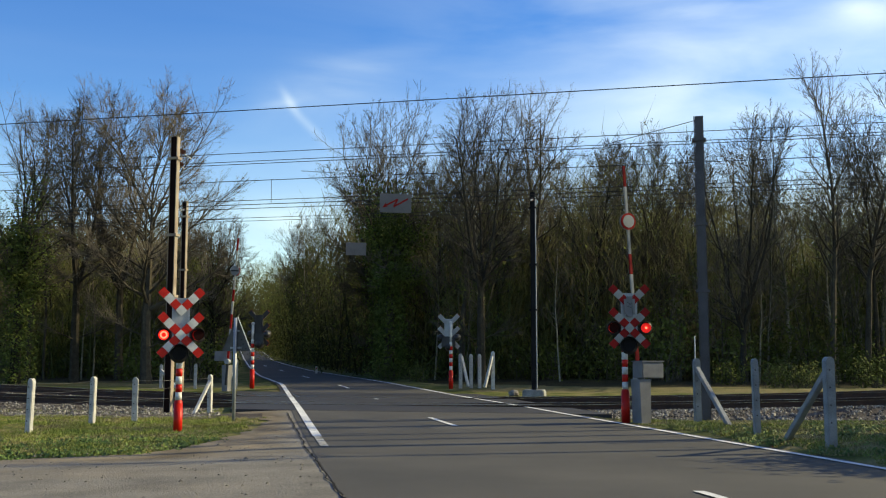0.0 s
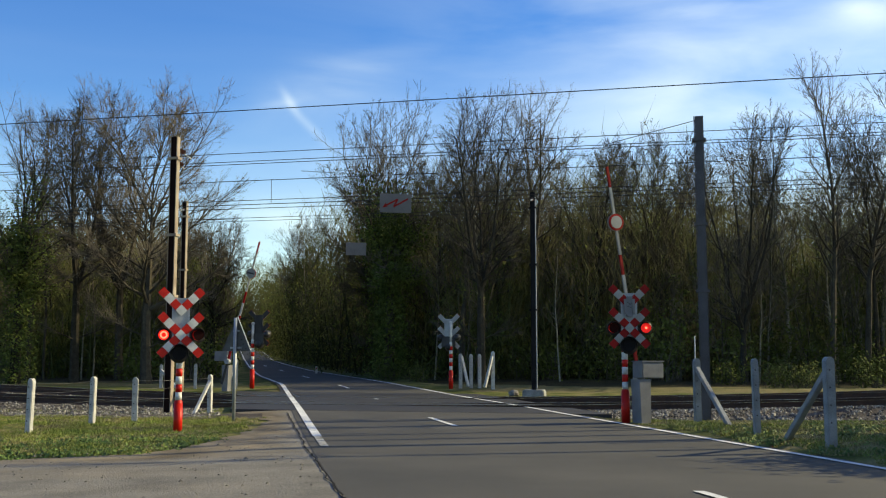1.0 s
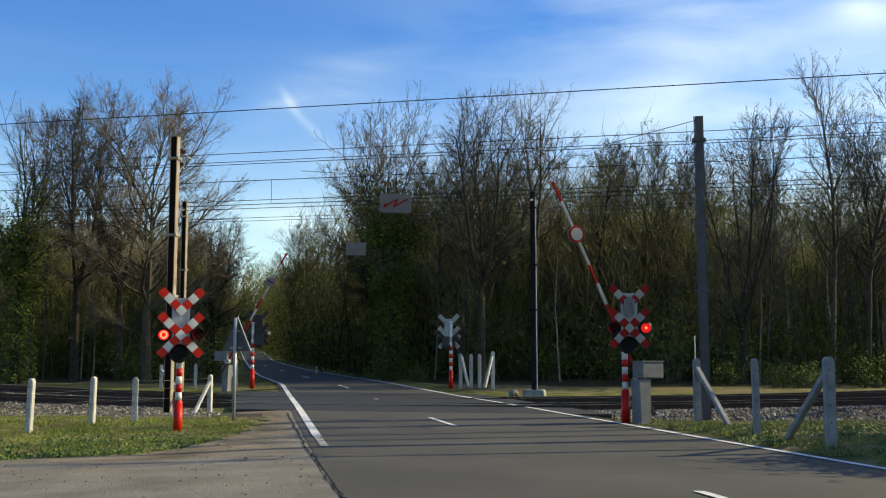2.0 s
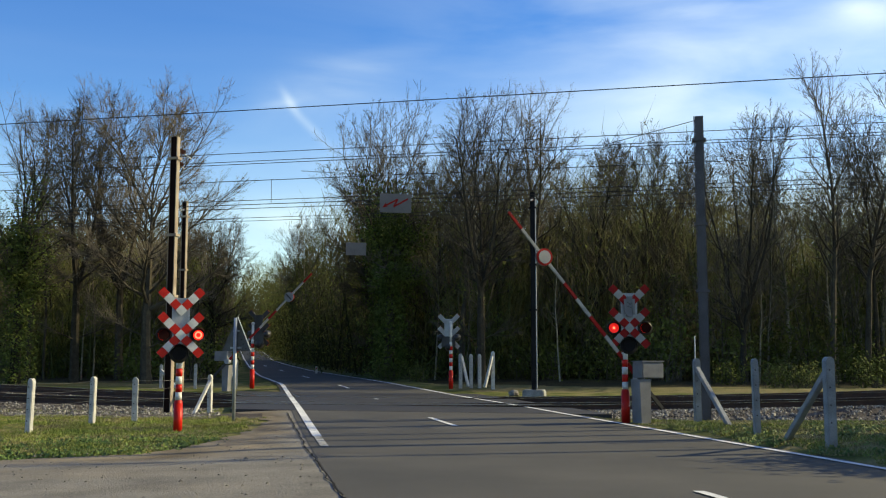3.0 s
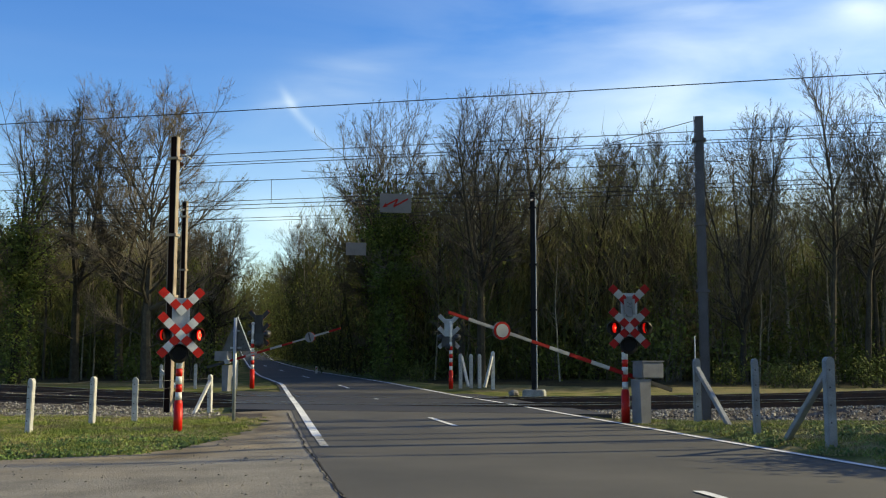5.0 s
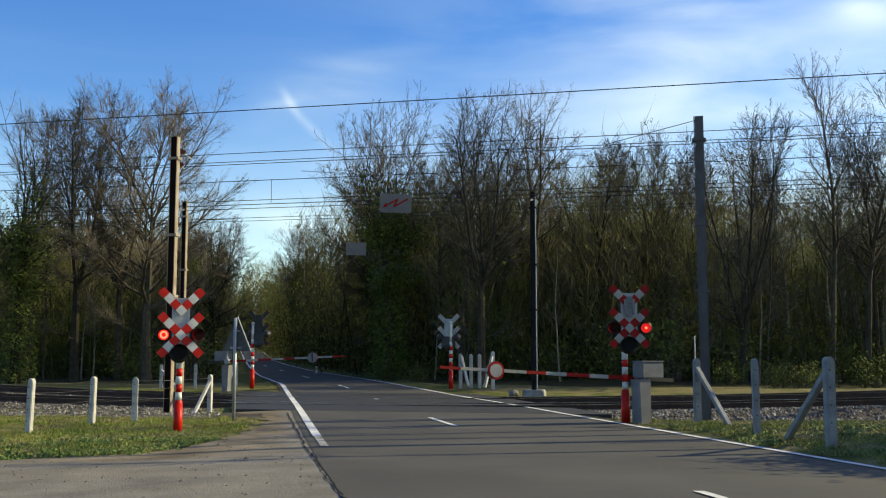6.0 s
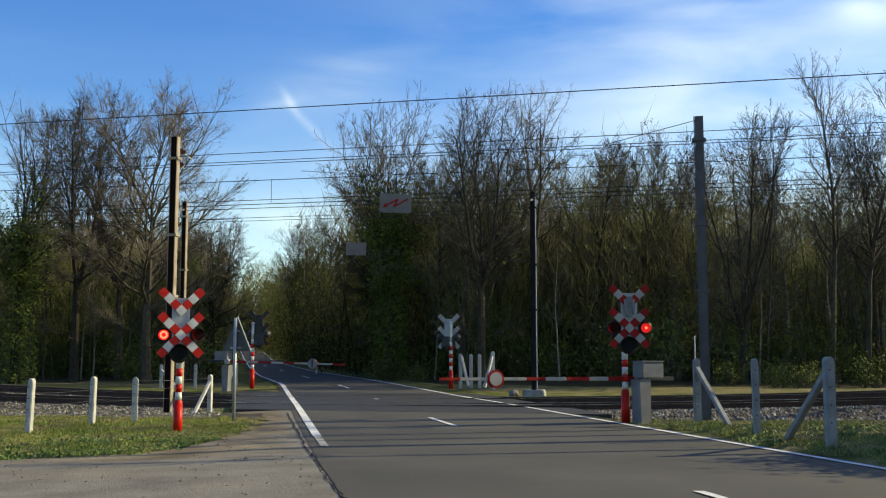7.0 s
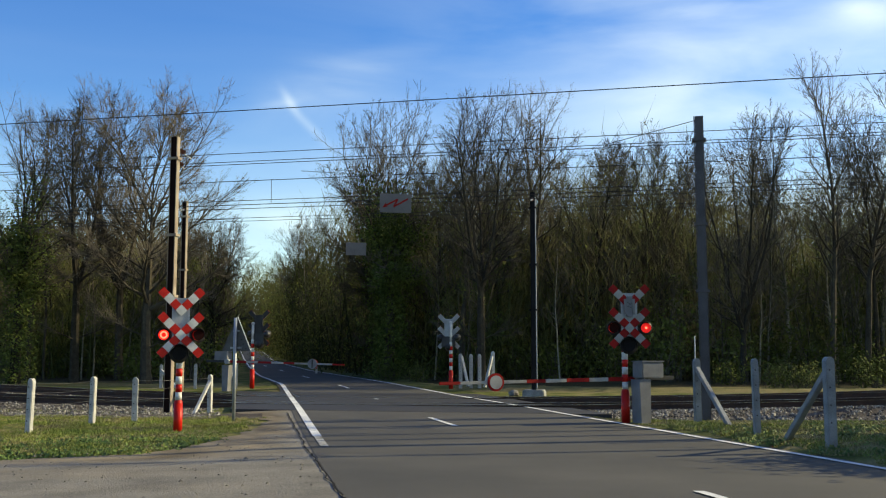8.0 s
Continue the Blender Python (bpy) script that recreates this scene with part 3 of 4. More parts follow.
def lamp_head(parent, x, z, r, lit, glare=(0.45, 0.74)):
    """A round black housing with a hood; the lens turns to show its lit or dark face."""
    hp = pose(x, -0.10, z)
    bm = rod(B(), (0, 0.0, 0), (0, 0.16, 0), r * 1.42, r * 0.8, 24)
    house = part("lamp_housing", bm, BLACK, parent, "round black lamp housing", True)
    house.matrix_local = hp
    bm = B()
    for k in range(13):
        a0, a1 = radians(-15 + k * 210 / 13), radians(-15 + (k + 1) * 210 / 13)
        o = r * 1.36
        vs = [bm.verts.new(v) for v in ((o * math.cos(a0), 0.02, o * math.sin(a0)), (o * math.cos(a1), 0.02, o * math.sin(a1)),
                                        (o * math.cos(a1), -0.16 * max(0.25, math.sin(a1)), o * math.sin(a1)), (o * math.cos(a0), -0.16 * max(0.25, math.sin(a0)), o * math.sin(a0)))]
        bm.faces.new(vs)
    bmesh.ops.remove_doubles(bm, verts=bm.verts, dist=0.001)
    hood = part("hood", bm, BLACK, house)
    hood.modifiers.new("thick", "SOLIDIFY").thickness = 0.006
    if not lit:
        part("lens", rod(B(), (0, -0.008, 0), (0, 0.01, 0), r, None, 24), GLASS_DARK, house, "dark unlit lens")
        return None
    # lens drum: one face lit, the other dark
    bm = rod(B(), (0, -0.03, 0), (0, -0.012, 0), r * 0.98, None, 24)
    rod(bm, (0, 0.012, 0), (0, 0.03, 0), r * 0.98, None, 24)
    me = bpy.data.meshes.new("lens")
    bm.to_mesh(me)
    bm.free()
    for m in (LENS_OFF, LENS_HALO, LENS_ON):
        me.materials.append(m)
    for p in me.polygons:
        p.material_index = 1 if p.center.y < 0 else 0
    lens = new("lens", me)
    lens.parent = house
    lens.location = (0, -0.035, 0)
    extra = B()
    for k in range(24):
        a0, a1 = k * math.tau / 24, (k + 1) * math.tau / 24
        q = [extra.verts.new((rr * math.cos(a), -0.034, rr * math.sin(a))) for rr, a in ((r * glare[0], a0), (r * glare[1], a0), (r * glare[1], a1), (r * glare[0], a1))]
        extra.faces.new(q)
    bmesh.ops.remove_doubles(extra, verts=extra.verts, dist=0.0005)
    m2 = bpy.data.meshes.new("ring")
    extra.to_mesh(m2)
    extra.free()
    # join the bright ring into the lens so that they turn as one
    j = B()
    j.from_mesh(me)
    n_old = len(j.faces)
    j.from_mesh(m2)
    j.faces.ensure_lookup_table()
    for f in j.faces[n_old:]:
        f.material_index = 2
    j.to_mesh(me)
    j.free()
    bpy.data.meshes.remove(m2)
    tagged(lens, "red signal lens, flashing")
    return lens


GLASS_DARK = mat("dark_lens_glass", (0.012, 0.012, 0.013), None, 0.9, 0, 5, 60, 0.0)


def crossing_signal(x, y, z, turn, label, shift, plate_grey, back=None, sq=0.163, glare=(0.40, 0.72), shield=False, lit_paint=False, tall=2.45):
    s = thing("crossing_signal", pose(x, y, z, 0, 0, turn), label, "level crossing signal", "level crossing signals")
    part("post_base", rod(B(), (0, 0, -0.1), (0, 0, 0.57), 0.088, None, 20), RED, s, "thick red post base", True)
    part("collar", rod(B(), (0, 0, 0.57), (0, 0, 0.63), 0.088, 0.066, 20), RED, s)
    zz = 0.63
    for i in range(7):
        part("post_band", rod(B(), (0, 0, zz), (0, 0, zz + 0.155), 0.064, None, 20), RED if i % 2 else WHITE, s, "", True)
        zz += 0.155
    part("post_top", rod(B(), (0, 0, zz), (0, 0, tall), 0.05, None, 16), WHITE if plate_grey else GREY, s, "upper post", True)
    head = part("back_plate", box(B(), (0.34, 0.015, 0.95), (shift, -0.06, 2.17), None, 0.03), back or GREY, s, "grey back plate")
    # the sunlit signal keeps the full paint; the others carry shade in theirs
    R, W = (RED, WHITE) if lit_paint else (RED_FILM, WHITE_FILM)
    for a in (45, -45):
        band_board(head, pose(shift, -0.10 - 0.012 * (a > 0), 1.91, 0, a, 0), (R, W, R, W, R, W, R), sq)
    for a in (45, -45):
        bm = box(B(), (sq * 7, 0.008, sq), (0, 0, 0), None, 0.002)
        part("board_back", bm, back or BOARD_BACK, head, "pale unpainted back").matrix_local = pose(shift, -0.078 - 0.002 * (a > 0), 1.91, 0, a, 0)
    for side in (-1, 1):
        bm = box(B(), (sq * 3.9, 0.008, sq), (0, 0, 0), None, 0.002)
        part("board_back", bm, back or BOARD_BACK, head, "pale unpainted back").matrix_local = pose(shift + side * sq * 1.06, -0.0785 - 0.002 * (side > 0), 2.40 + sq * 1.06, 0, -45 * side, 0)
    c = 2.40
    for side in (-1, 1):
        for k, col in ((0, W), (1, R), (2, W), (3, R)):
            if k == 0 and side < 0:
                continue
            o = k * sq * 0.7071
            p = part("cross_board", box(B(), (sq * 0.995, 0.025, sq), (0, 0, 0), None, 0.003), col, head)
            p.matrix_local = pose(shift + side * o, -0.10, c + o, 0, 45, 0)
    part("lamp_box", box(B(), (0.56, 0.06, 0.42), (shift, 0.0, 1.74), None, 0.03), BLACK, s, "black lamp box")
    lenses = [lamp_head(s, shift + d, 1.91, 0.105, True, glare) for d in (-0.335, 0.335)]
    lamp_head(s, shift - 0.02, 1.55, 0.135, False)
    part("lamp_arm", box(B(), (0.7, 0.03, 0.05), (shift, 0.0, 1.91), None, 0.005), BLACK, s)
    if shield:
        plate = part("shield_plate", box(B(), (0.22, 0.012, 0.42), (shift, -0.135, 2.36), None, 0.05), CABINET, s, "rounded grey plate with a worn dark mark")
        for a, b, c in ((-0.03, 0.06, 30), (0.02, 0.03, -35), (0.0, -0.03, 20)):
            p = part("worn_mark", box(B(), (0.09, 0.004, 0.014)), SIGN_BACK, plate, "worn dark mark")
            p.matrix_local = pose(shift + a, -0.1435, 2.38 + b, 0, c, 0)
    if plate_grey:
        ball(bm := B(), (0.0, 0.0, tall + 0.05), 0.06)
        part("finial", bm, WHITE, s, "", True)
    return s, lenses


SIGNALS = [
    crossing_signal(-5.23, 20.79, -0.04, 21, "red and white crossing signal with flashing lamps on grass", 0.0, False, lit_paint=True),
    crossing_signal(3.83, 22.08, 0.14, -2, "red and white crossing signal with flashing lamps beside the barrier", 0.10, False, None, 0.155, (0.03, 0.26), True),
    crossing_signal(0.31, 41.23, 0.38, 168, "level crossing signal seen from its pale back near the wood", 0.10, True),
    crossing_signal(-7.12, 39.14, 0.45, 166, "level crossing signal seen from its back by the far road edge", -0.2, True, SHADE_GREY, 0.155, tall=2.26),
]


# ---- barriers ----
def barrier(x, y, z, pivot_z, turn, label, box_side):
    """The boom turns about the thing's y axis; at rest it points along the thing's x axis."""
    b = thing("level_crossing_barrier", pose(x, y, z, 0, 0, turn), label, "barrier", "level crossing barriers")
    bx = box_side
    prism_pts = ((-0.22, -0.1), (0.22, -0.1), (0.27, 0.62), (0.30, 0.80), (-0.24, 0.80))
    part("pedestal", prism(B(), [(px * 0.50 - 0.02 + bx * 0.14, pz + (0.06 if pz > 0.7 else 0)) for px, pz in prism_pts], 0.34, pose(0, 0.28, 0)), CABINET, b, "grey tapered pedestal")
    cab = part("cabinet", box(B(), (0.52, 0.40, 0.33), (-0.19 + bx * 0.14, 0.28, pivot_z + 0.18), None, 0.02), CABINET, b, "grey drive cabinet")
    part("cabinet_lid", box(B(), (0.55, 0.43, 0.03), (-0.19 + bx * 0.14, 0.28, pivot_z + 0.36), None, 0.01), CABINET, cab)
    hub = part("boom", rod(B(), (0, -0.10, 0), (0, 0.10, 0), 0.09, None, 18), GREY, b, "red and white banded barrier boom")
    hub.location = (0, 0, pivot_z)
    ends = (0.10, 0.748, 1.20, 1.735, 2.216, 2.645, 4.10, 4.55)
    for i, (e0, e1) in enumerate(zip(ends, ends[1:])):
        bm = box(B(), (e1 - e0, 0.04, 0.086 - 0.004 * i), ((e0 + e1) / 2, 0, 0), None, 0.008)
        part("boom_band", bm, WHITE_FILM if i % 2 else RED_FILM, hub)
    part("counterweight_arm", box(B(), (0.85, 0.04, 0.09), (-0.44, 0, 0), None, 0.01), SHADE_GREY, hub, "grey counterweight arm")
    rim = part("disc_rim", rod(B(), (3.345, 0.045, 0), (3.345, 0.028, 0), 0.180, None, 28), RED_FILM, hub, "red ring of the no-entry disc")
    part("disc_face", rod(B(), (3.345, 0.052, 0), (3.345, 0.046, 0), 0.135, None, 28), WHITE_FILM, rim, "white disc face")
    part("disc_back", rod(B(), (3.345, -0.026, 0), (3.345, -0.04, 0), 0.180, None, 28), CABINET, rim, "pale grey disc back")
    part("disc_bracket", box(B(), (0.05, 0.012, 0.30), (3.345, -0.047, 0), None, 0.004), BLACK, rim, "dark bracket bar")
    return b, hub


NEAR_BAR, NEAR_BOOM = barrier(4.14, 22.2, 0.12, 0.87, 180 + 22, "lowering level crossing barrier with red and white boom and grey cabinet", 1)
FAR_BAR, FAR_BOOM = barrier(-7.91, 38.5, 0.36, 0.99, -15, "lowering level crossing barrier across the far lane", -1)


# ---- fences ----
def post_mesh(h, w):
    c = 0.06
    pts = ((-w / 2, -0.08), (w / 2, -0.08), (w / 2, h - 0.08 - c), (w * 0.3, h - 0.1), (w * 0.12, h - 0.08), (-w * 0.12, h - 0.08), (-w * 0.3, h - 0.1), (-w / 2, h - 0.08 - c))
    bm = prism(B(), pts, w)
    bmesh.ops.bevel(bm, geom=[e for e in bm.edges if abs(e.verts[0].co.z - e.verts[1].co.z) > 0.5], offset=0.012, segments=2, affect="EDGES")
    return bm


def fence_post(x, y, z, h, w, turn, tilt, material, label, brace=None):
    f = thing("fence_post", pose(x, y, z, 0, tilt, turn), label, "fence post", "concrete fence posts")
    part("shaft", post_mesh(h + 0.08, w), material, f)
    for k in range(4):
        bm = rod(B(), (-w * 0.15, -w / 2 - 0.006, h * (0.25 + 0.2 * k)), (-w * 0.15, -w / 2 + 0.02, h * (0.25 + 0.2 * k)), 0.013, None, 8)
        part("wire_hole", bm, BLACK, f, "dark wire hole")
    if brace:
        inv = f.matrix_world.inverted()
        a, q = inv @ Vector(brace), Vector((0, 0, h * 0.86))
        d = a - q
        bm = box(B(), (w * 0.72, w * 0.72, d.length), (0, 0, 0), None, 0.012)
        p = part("brace", bm, material, f, "slanting concrete brace")
        p.matrix_local = Matrix.Translation((a + q) / 2) @ d.to_track_quat("Z", "Y").to_matrix().to_4x4()
    return f


for x, y, z, h, w, turn, tilt, m, label, brace in (
    (-8.05, 20.5, -0.07, 1.09, 0.115, -14, 1.5, CONCRETE, "white concrete fence post lit by the sun on the grass", None),
    (-7.66, 23.0, -0.07, 1.09, 0.115, -14, 0.8, CONCRETE, "white concrete fence post lit by the sun on the grass", None),
    (-6.91, 23.6, -0.07, 1.07, 0.125, 12, 0, CONCRETE, "white concrete fence post in shade beside the signal", None),
    (-6.05, 27.3, -0.07, 1.08, 0.11, -16, 0, CONCRETE, "white concrete end post with a slanting brace by the track", (-6.25, 26.2, -0.07)),
    (5.77, 15.7, 0.12, 1.30, 0.14, 8, 0, OLD_CONCRETE, "thick grey concrete fence post with a slanting brace", (5.54, 17.0, 0.10)),
    (5.33, 17.9, 0.12, 1.28, 0.105, 8, -0.6, OLD_CONCRETE, "grey concrete fence post with a rounded top", None),
    (5.15, 21.3, 0.12, 1.29, 0.13, 8, 0, OLD_CONCRETE, "grey concrete end post with a slanting brace", (5.35, 19.6, 0.10)),
):
    fence_post(x, y, z, h, w, turn, tilt, m, label, brace)
for px, y, h in ((0.70, 41.9, 1.30), (1.13, 42.3, 1.28), (1.47, 42.2, 1.28), (1.93, 40.6, 1.38), (-11.6, 43.2, 0.95), (-10.0, 42.4, 0.98), (-8.2, 41.6, 1.2)):
    fence_post(px, y, 0.36 if px > 0 else 0.28, h, 0.13, 12, 0, CONCRETE, "white concrete fence post beyond the far track", None)
for a, b in (((0.74, 41.85, 1.55), (1.0, 41.3, 0.36)), ((1.9, 40.55, 1.55), (1.6, 40.2, 0.36)), ((-11.6, 43.15, 1.0), (-10.8, 42.6, 0.3)), ((-8.2, 41.55, 1.4), (-8.45, 41.1, 0.35))):
    d = Vector(b) - Vector(a)
    p = part("fence_brace", box(B(), (0.1, 0.1, d.length), (0, 0, 0), None, 0.01), CONCRETE, None, "slanting white concrete fence brace")
    p.matrix_world = Matrix.Translation((Vector(a) + Vector(b)) / 2) @ d.to_track_quat("Z", "Y").to_matrix().to_4x4()
    tagged(p, "", "fence brace", "fence braces")


def fence_wire(pts, zs, label):
    for z in zs:
        way = []
        for (x0, y0), (x1, y1) in zip(pts, pts[1:]):
            way += [(x0 + (x1 - x0) * k / 6, y0 + (y1 - y0) * k / 6, z - 0.1 * (k / 6) * (1 - k / 6)) for k in range(6)]
        way.append((*pts[-1], z))
        tagged(part("fence_wire", cable(way, 0.0035), SIGN_BACK, None, label), "", "fence wire", "fence wires")


fence_wire(((-10.5, 17.5), (-8.05, 20.5), (-7.66, 23.0), (-6.91, 23.6), (-6.05, 27.3)), (0.92, 0.74, 0.5), "thin slack fence wire strung between concrete posts")


# ---- triangular sign seen from behind ----
def triangle_sign():
    s = thing("triangle_road_sign", pose(-4.58, 23.04, -0.03, 0, 0, -26), "grey back of a triangular road sign on a slim post", "road sign")
    part("post", rod(B(), (0, 0, -0.1), (0, 0, 2.34), 0.038, None, 14), GREY, s, "slim galvanised post", True)
    w, h = 0.385, 0.80
    plate = part("plate", prism(B(), ((-w, 1.62), (w, 1.62), (0.02, 2.36)), 0.012, pose(0, 0.055, 0)), SIGN_BACK, s, "dull grey sign back")
    pts = [Vector((-w, 0.055, 1.62)), Vector((w, 0.055, 1.62)), Vector((0.02, 0.055, 2.36))]
    for a, b in zip(pts, pts[1:] + pts[:1]):
        # the right rim alone is white, a painted line of sun
        part("rim", rod(B(), a, b, 0.011, None, 8), WHITE if a.z != b.z and max(a.x, b.x) > 0.3 else SIGN_BACK, plate, "folded rim, whitened along the sunlit edge")
    for z in (1.68, 2.05):
        part("clamp", box(B(), (0.3 if z < 1.9 else 0.16, 0.03, 0.04), (0, 0.035, z), None, 0.004), GREY, s)
    for px, pz in ((0.14, 1.86), (0.19, 1.76), (0.26, 1.66)):
        part("sticker", box(B(), (0.05, 0.004, 0.03), (px, 0.045, pz)), BLACK, plate, "small dark mark")


triangle_sign()
# small white marker post by the far road
mk = thing("marker_post", pose(-7.3, 60.5, 0.55), "small white roadside marker post", "marker post")
part("shaft", box(B(), (0.11, 0.06, 0.55), (0, 0, 0.25), None, 0.01), WHITE, mk)
part("reflector", box(B(), (0.06, 0.01, 0.1), (0, -0.035, 0.4)), RED, mk)
# thin grey marker rod beside the fence
rd = thing("marker_rod", pose(5.2, 21.6, 0.12), "thin pale marker rod behind a concrete post", "marker rod")
part("shaft", rod(B(), (0, 0, -0.1), (0, 0, 1.75), 0.014, None, 8), WHITE, rd)
# pale lump of stone lying by the footing of the dark mast
rk = thing("stone_lump", pose(2.55, 37.6, ground_z(2.55, 37.6)), "pale rough lump of stone on dry grass", "stone")
bm = ball(B(), (0, 0, 0.08), 0.22, 0.6, 10)
for v in bm.verts:
    v.co += Vector((1.4, 0.8, 1)) * 0.06 * noise.noise(v.co * 6)
part("lump", bm, STONE, rk)


# ---- trees ----
def grow(seed, height, base, spread, radius, limbs, subs, twigs, ends, stems=1, fork=0.4, steep=1.0, low=0.0, splay=0.16):
    """Segments (p, q, r0, r1, level) of a bare tree: a bole, one or more stems, limbs that curve upwards, branches, twigs. Bole and wood apart; the twig tips."""
    rnd = random.Random(seed)
    bole, wood, tips = [], [], []

    def aside(d, a, flat=0.6):
        v = Vector((rnd.uniform(-1, 1), rnd.uniform(-1, 1), rnd.uniform(-flat, flat)))
        v = v - d * v.dot(d)
        v = v.normalized() if v.length > 0.01 else Vector((1, 0, 0))
        return (d * math.cos(a) + v * math.sin(a)).normalized()

    def run(p, d, length, n, r0, r1, up, wob):
        """A bending, tapering line; its nodes as (point, direction, radius)."""
        nodes = [(p, d, r0)]
        for i in range(n):
            d = (d + Vector((rnd.gauss(0, wob), rnd.gauss(0, wob), rnd.gauss(0, wob * 0.6) + up))).normalized()
            q = p + d * length / n
            a, b = r0 + (r1 - r0) * i / n, r0 + (r1 - r0) * (i + 1) / n
            wood.append((p, q, a, b, 1 if a > 0.022 else (3 if a > 0.010 else 5)))
            nodes.append((q, d, b))
            p = q
        return nodes

    def at(nodes, f):
        k = min(int(f * (len(nodes) - 1)), len(nodes) - 2)
        g = f * (len(nodes) - 1) - k
        return nodes[k][0].lerp(nodes[k + 1][0], g), nodes[k][1], nodes[k][2]

    def twig(p, d, length):
        d2 = (d + Vector((rnd.gauss(0, 0.15), rnd.gauss(0, 0.15), 0.22))).normalized()
        m, r = p + d * length * 0.5, rnd.uniform(0.008, 0.012)
        q = m + d2 * length * 0.5
        wood.append((p, m, r, 0, 5)), wood.append((m - d * length * 0.06, q, r * 0.7, 0, 5))
        tips.append(q)
        for _ in range(ends):
            b = p.lerp(q, rnd.uniform(0.15, 1.0))
            e = b + aside(d2, rnd.uniform(0.35, 0.9)) * length * rnd.uniform(0.25, 0.55) + Vector((0, 0, 0.05))
            wood.append((b, e, rnd.uniform(0.005, 0.0085), 0, 5))

    def branch(p, d, length, r):
        nodes = run(p, d, length, 3, r, max(0.010, r * 0.45), 0.10, 0.13)
        for k in range(twigs):
            b, w, _ = at(nodes, rnd.uniform(0.25, 1.0))
            twig(b, aside(w, rnd.uniform(0.35, 0.95)), max(0.42, length * rnd.uniform(0.3, 0.52)))
        twig(nodes[-1][0], nodes[-1][1], length * 0.35)

    def limb(p, d, length, r):
        nodes = run(p, d, length, 6, r, max(0.012, r * 0.28), 0.028 * steep, 0.12)
        for k in range(subs):
            f = 0.22 + 0.78 * ((k + rnd.random()) / subs) ** 0.75
            b, w, rb = at(nodes, min(f, 0.99))
            branch(b, aside(w, rnd.uniform(0.5, 1.05)), max(0.95, length * rnd.uniform(0.26, 0.46) * (1.15 - 0.35 * f)), min(rb * 0.65, 0.03))
        branch(nodes[-1][0], nodes[-1][1], max(0.9, length * 0.28), nodes[-1][2] * 0.9)

    p, d = Vector((0, 0, -0.2)), Vector((rnd.gauss(0, 0.02), rnd.gauss(0, 0.02), 1)).normalized()
    foot = height * (fork if stems > 1 else base)
    for i in range(6):
        d = (d + Vector((rnd.gauss(0, 0.02), rnd.gauss(0, 0.02), 0.12))).normalized()
        q = p + d * foot / 6
        bole.append((p, q, radius * (1.3 if i == 0 else 1 - 0.28 * i / 6), radius * (1 - 0.28 * (i + 1) / 6), 0))
        p = q
    turn = rnd.uniform(0, math.tau)
    for k in range(stems):
        a = turn + k * math.tau / stems + rnd.gauss(0, 0.25)
        out = splay * rnd.uniform(0.7, 1.3) if stems > 1 else 0.02
        d0 = (d + Vector((math.cos(a) * out * 1.6, math.sin(a) * out * 1.6, 0))).normalized()
        length = (height - foot) * (rnd.uniform(0.86, 0.97) if stems > 1 else 0.94)
        nodes = run(p, d0, length, 9, radius * (0.70 if stems == 1 else 0.56), 0.02, 0.035, 0.045)
        count = limbs // stems
        for j in range(count):
            f = (j + rnd.random()) / count
            z0 = max(0.0, (base * height - foot) / length)
            g = z0 + (0.97 - z0) * f
            b, w, rb = at(nodes, g)
            env = math.sqrt(max(0.08, 1 - ((f - 0.36) / 0.70) ** 2)) * rnd.uniform(0.7, 1.15)
            ang = (1.15 - 0.75 * f) / steep * rnd.uniform(0.75, 1.2)
            limb(b, aside(Vector((0, 0, 1)).lerp(w, 0.7).normalized(), ang, 0.1), max(0.7, spread * env / max(0.45, math.sin(min(ang, 1.4)) + 0.12)) * (0.8 if stems > 1 else 1), max(0.020, rb * rnd.uniform(0.42, 0.62)))
        branch(nodes[-1][0], nodes[-1][1], 0.8, 0.018)
    for _ in range(int(low)):
        b = bole[rnd.randrange(2, 6)]
        limb(b[1], aside(Vector((0, 0, 1)), rnd.uniform(0.9, 1.3), 0.1), spread * rnd.uniform(0.5, 0.9), radius * 0.16)
    k = height / max(l[1].z for l in wood)
    bole, wood = ([(a * k, b * k, ra, rb, t) for a, b, ra, rb, t in g] for g in (bole, wood))
    return bole, wood, [t * k for t in tips]


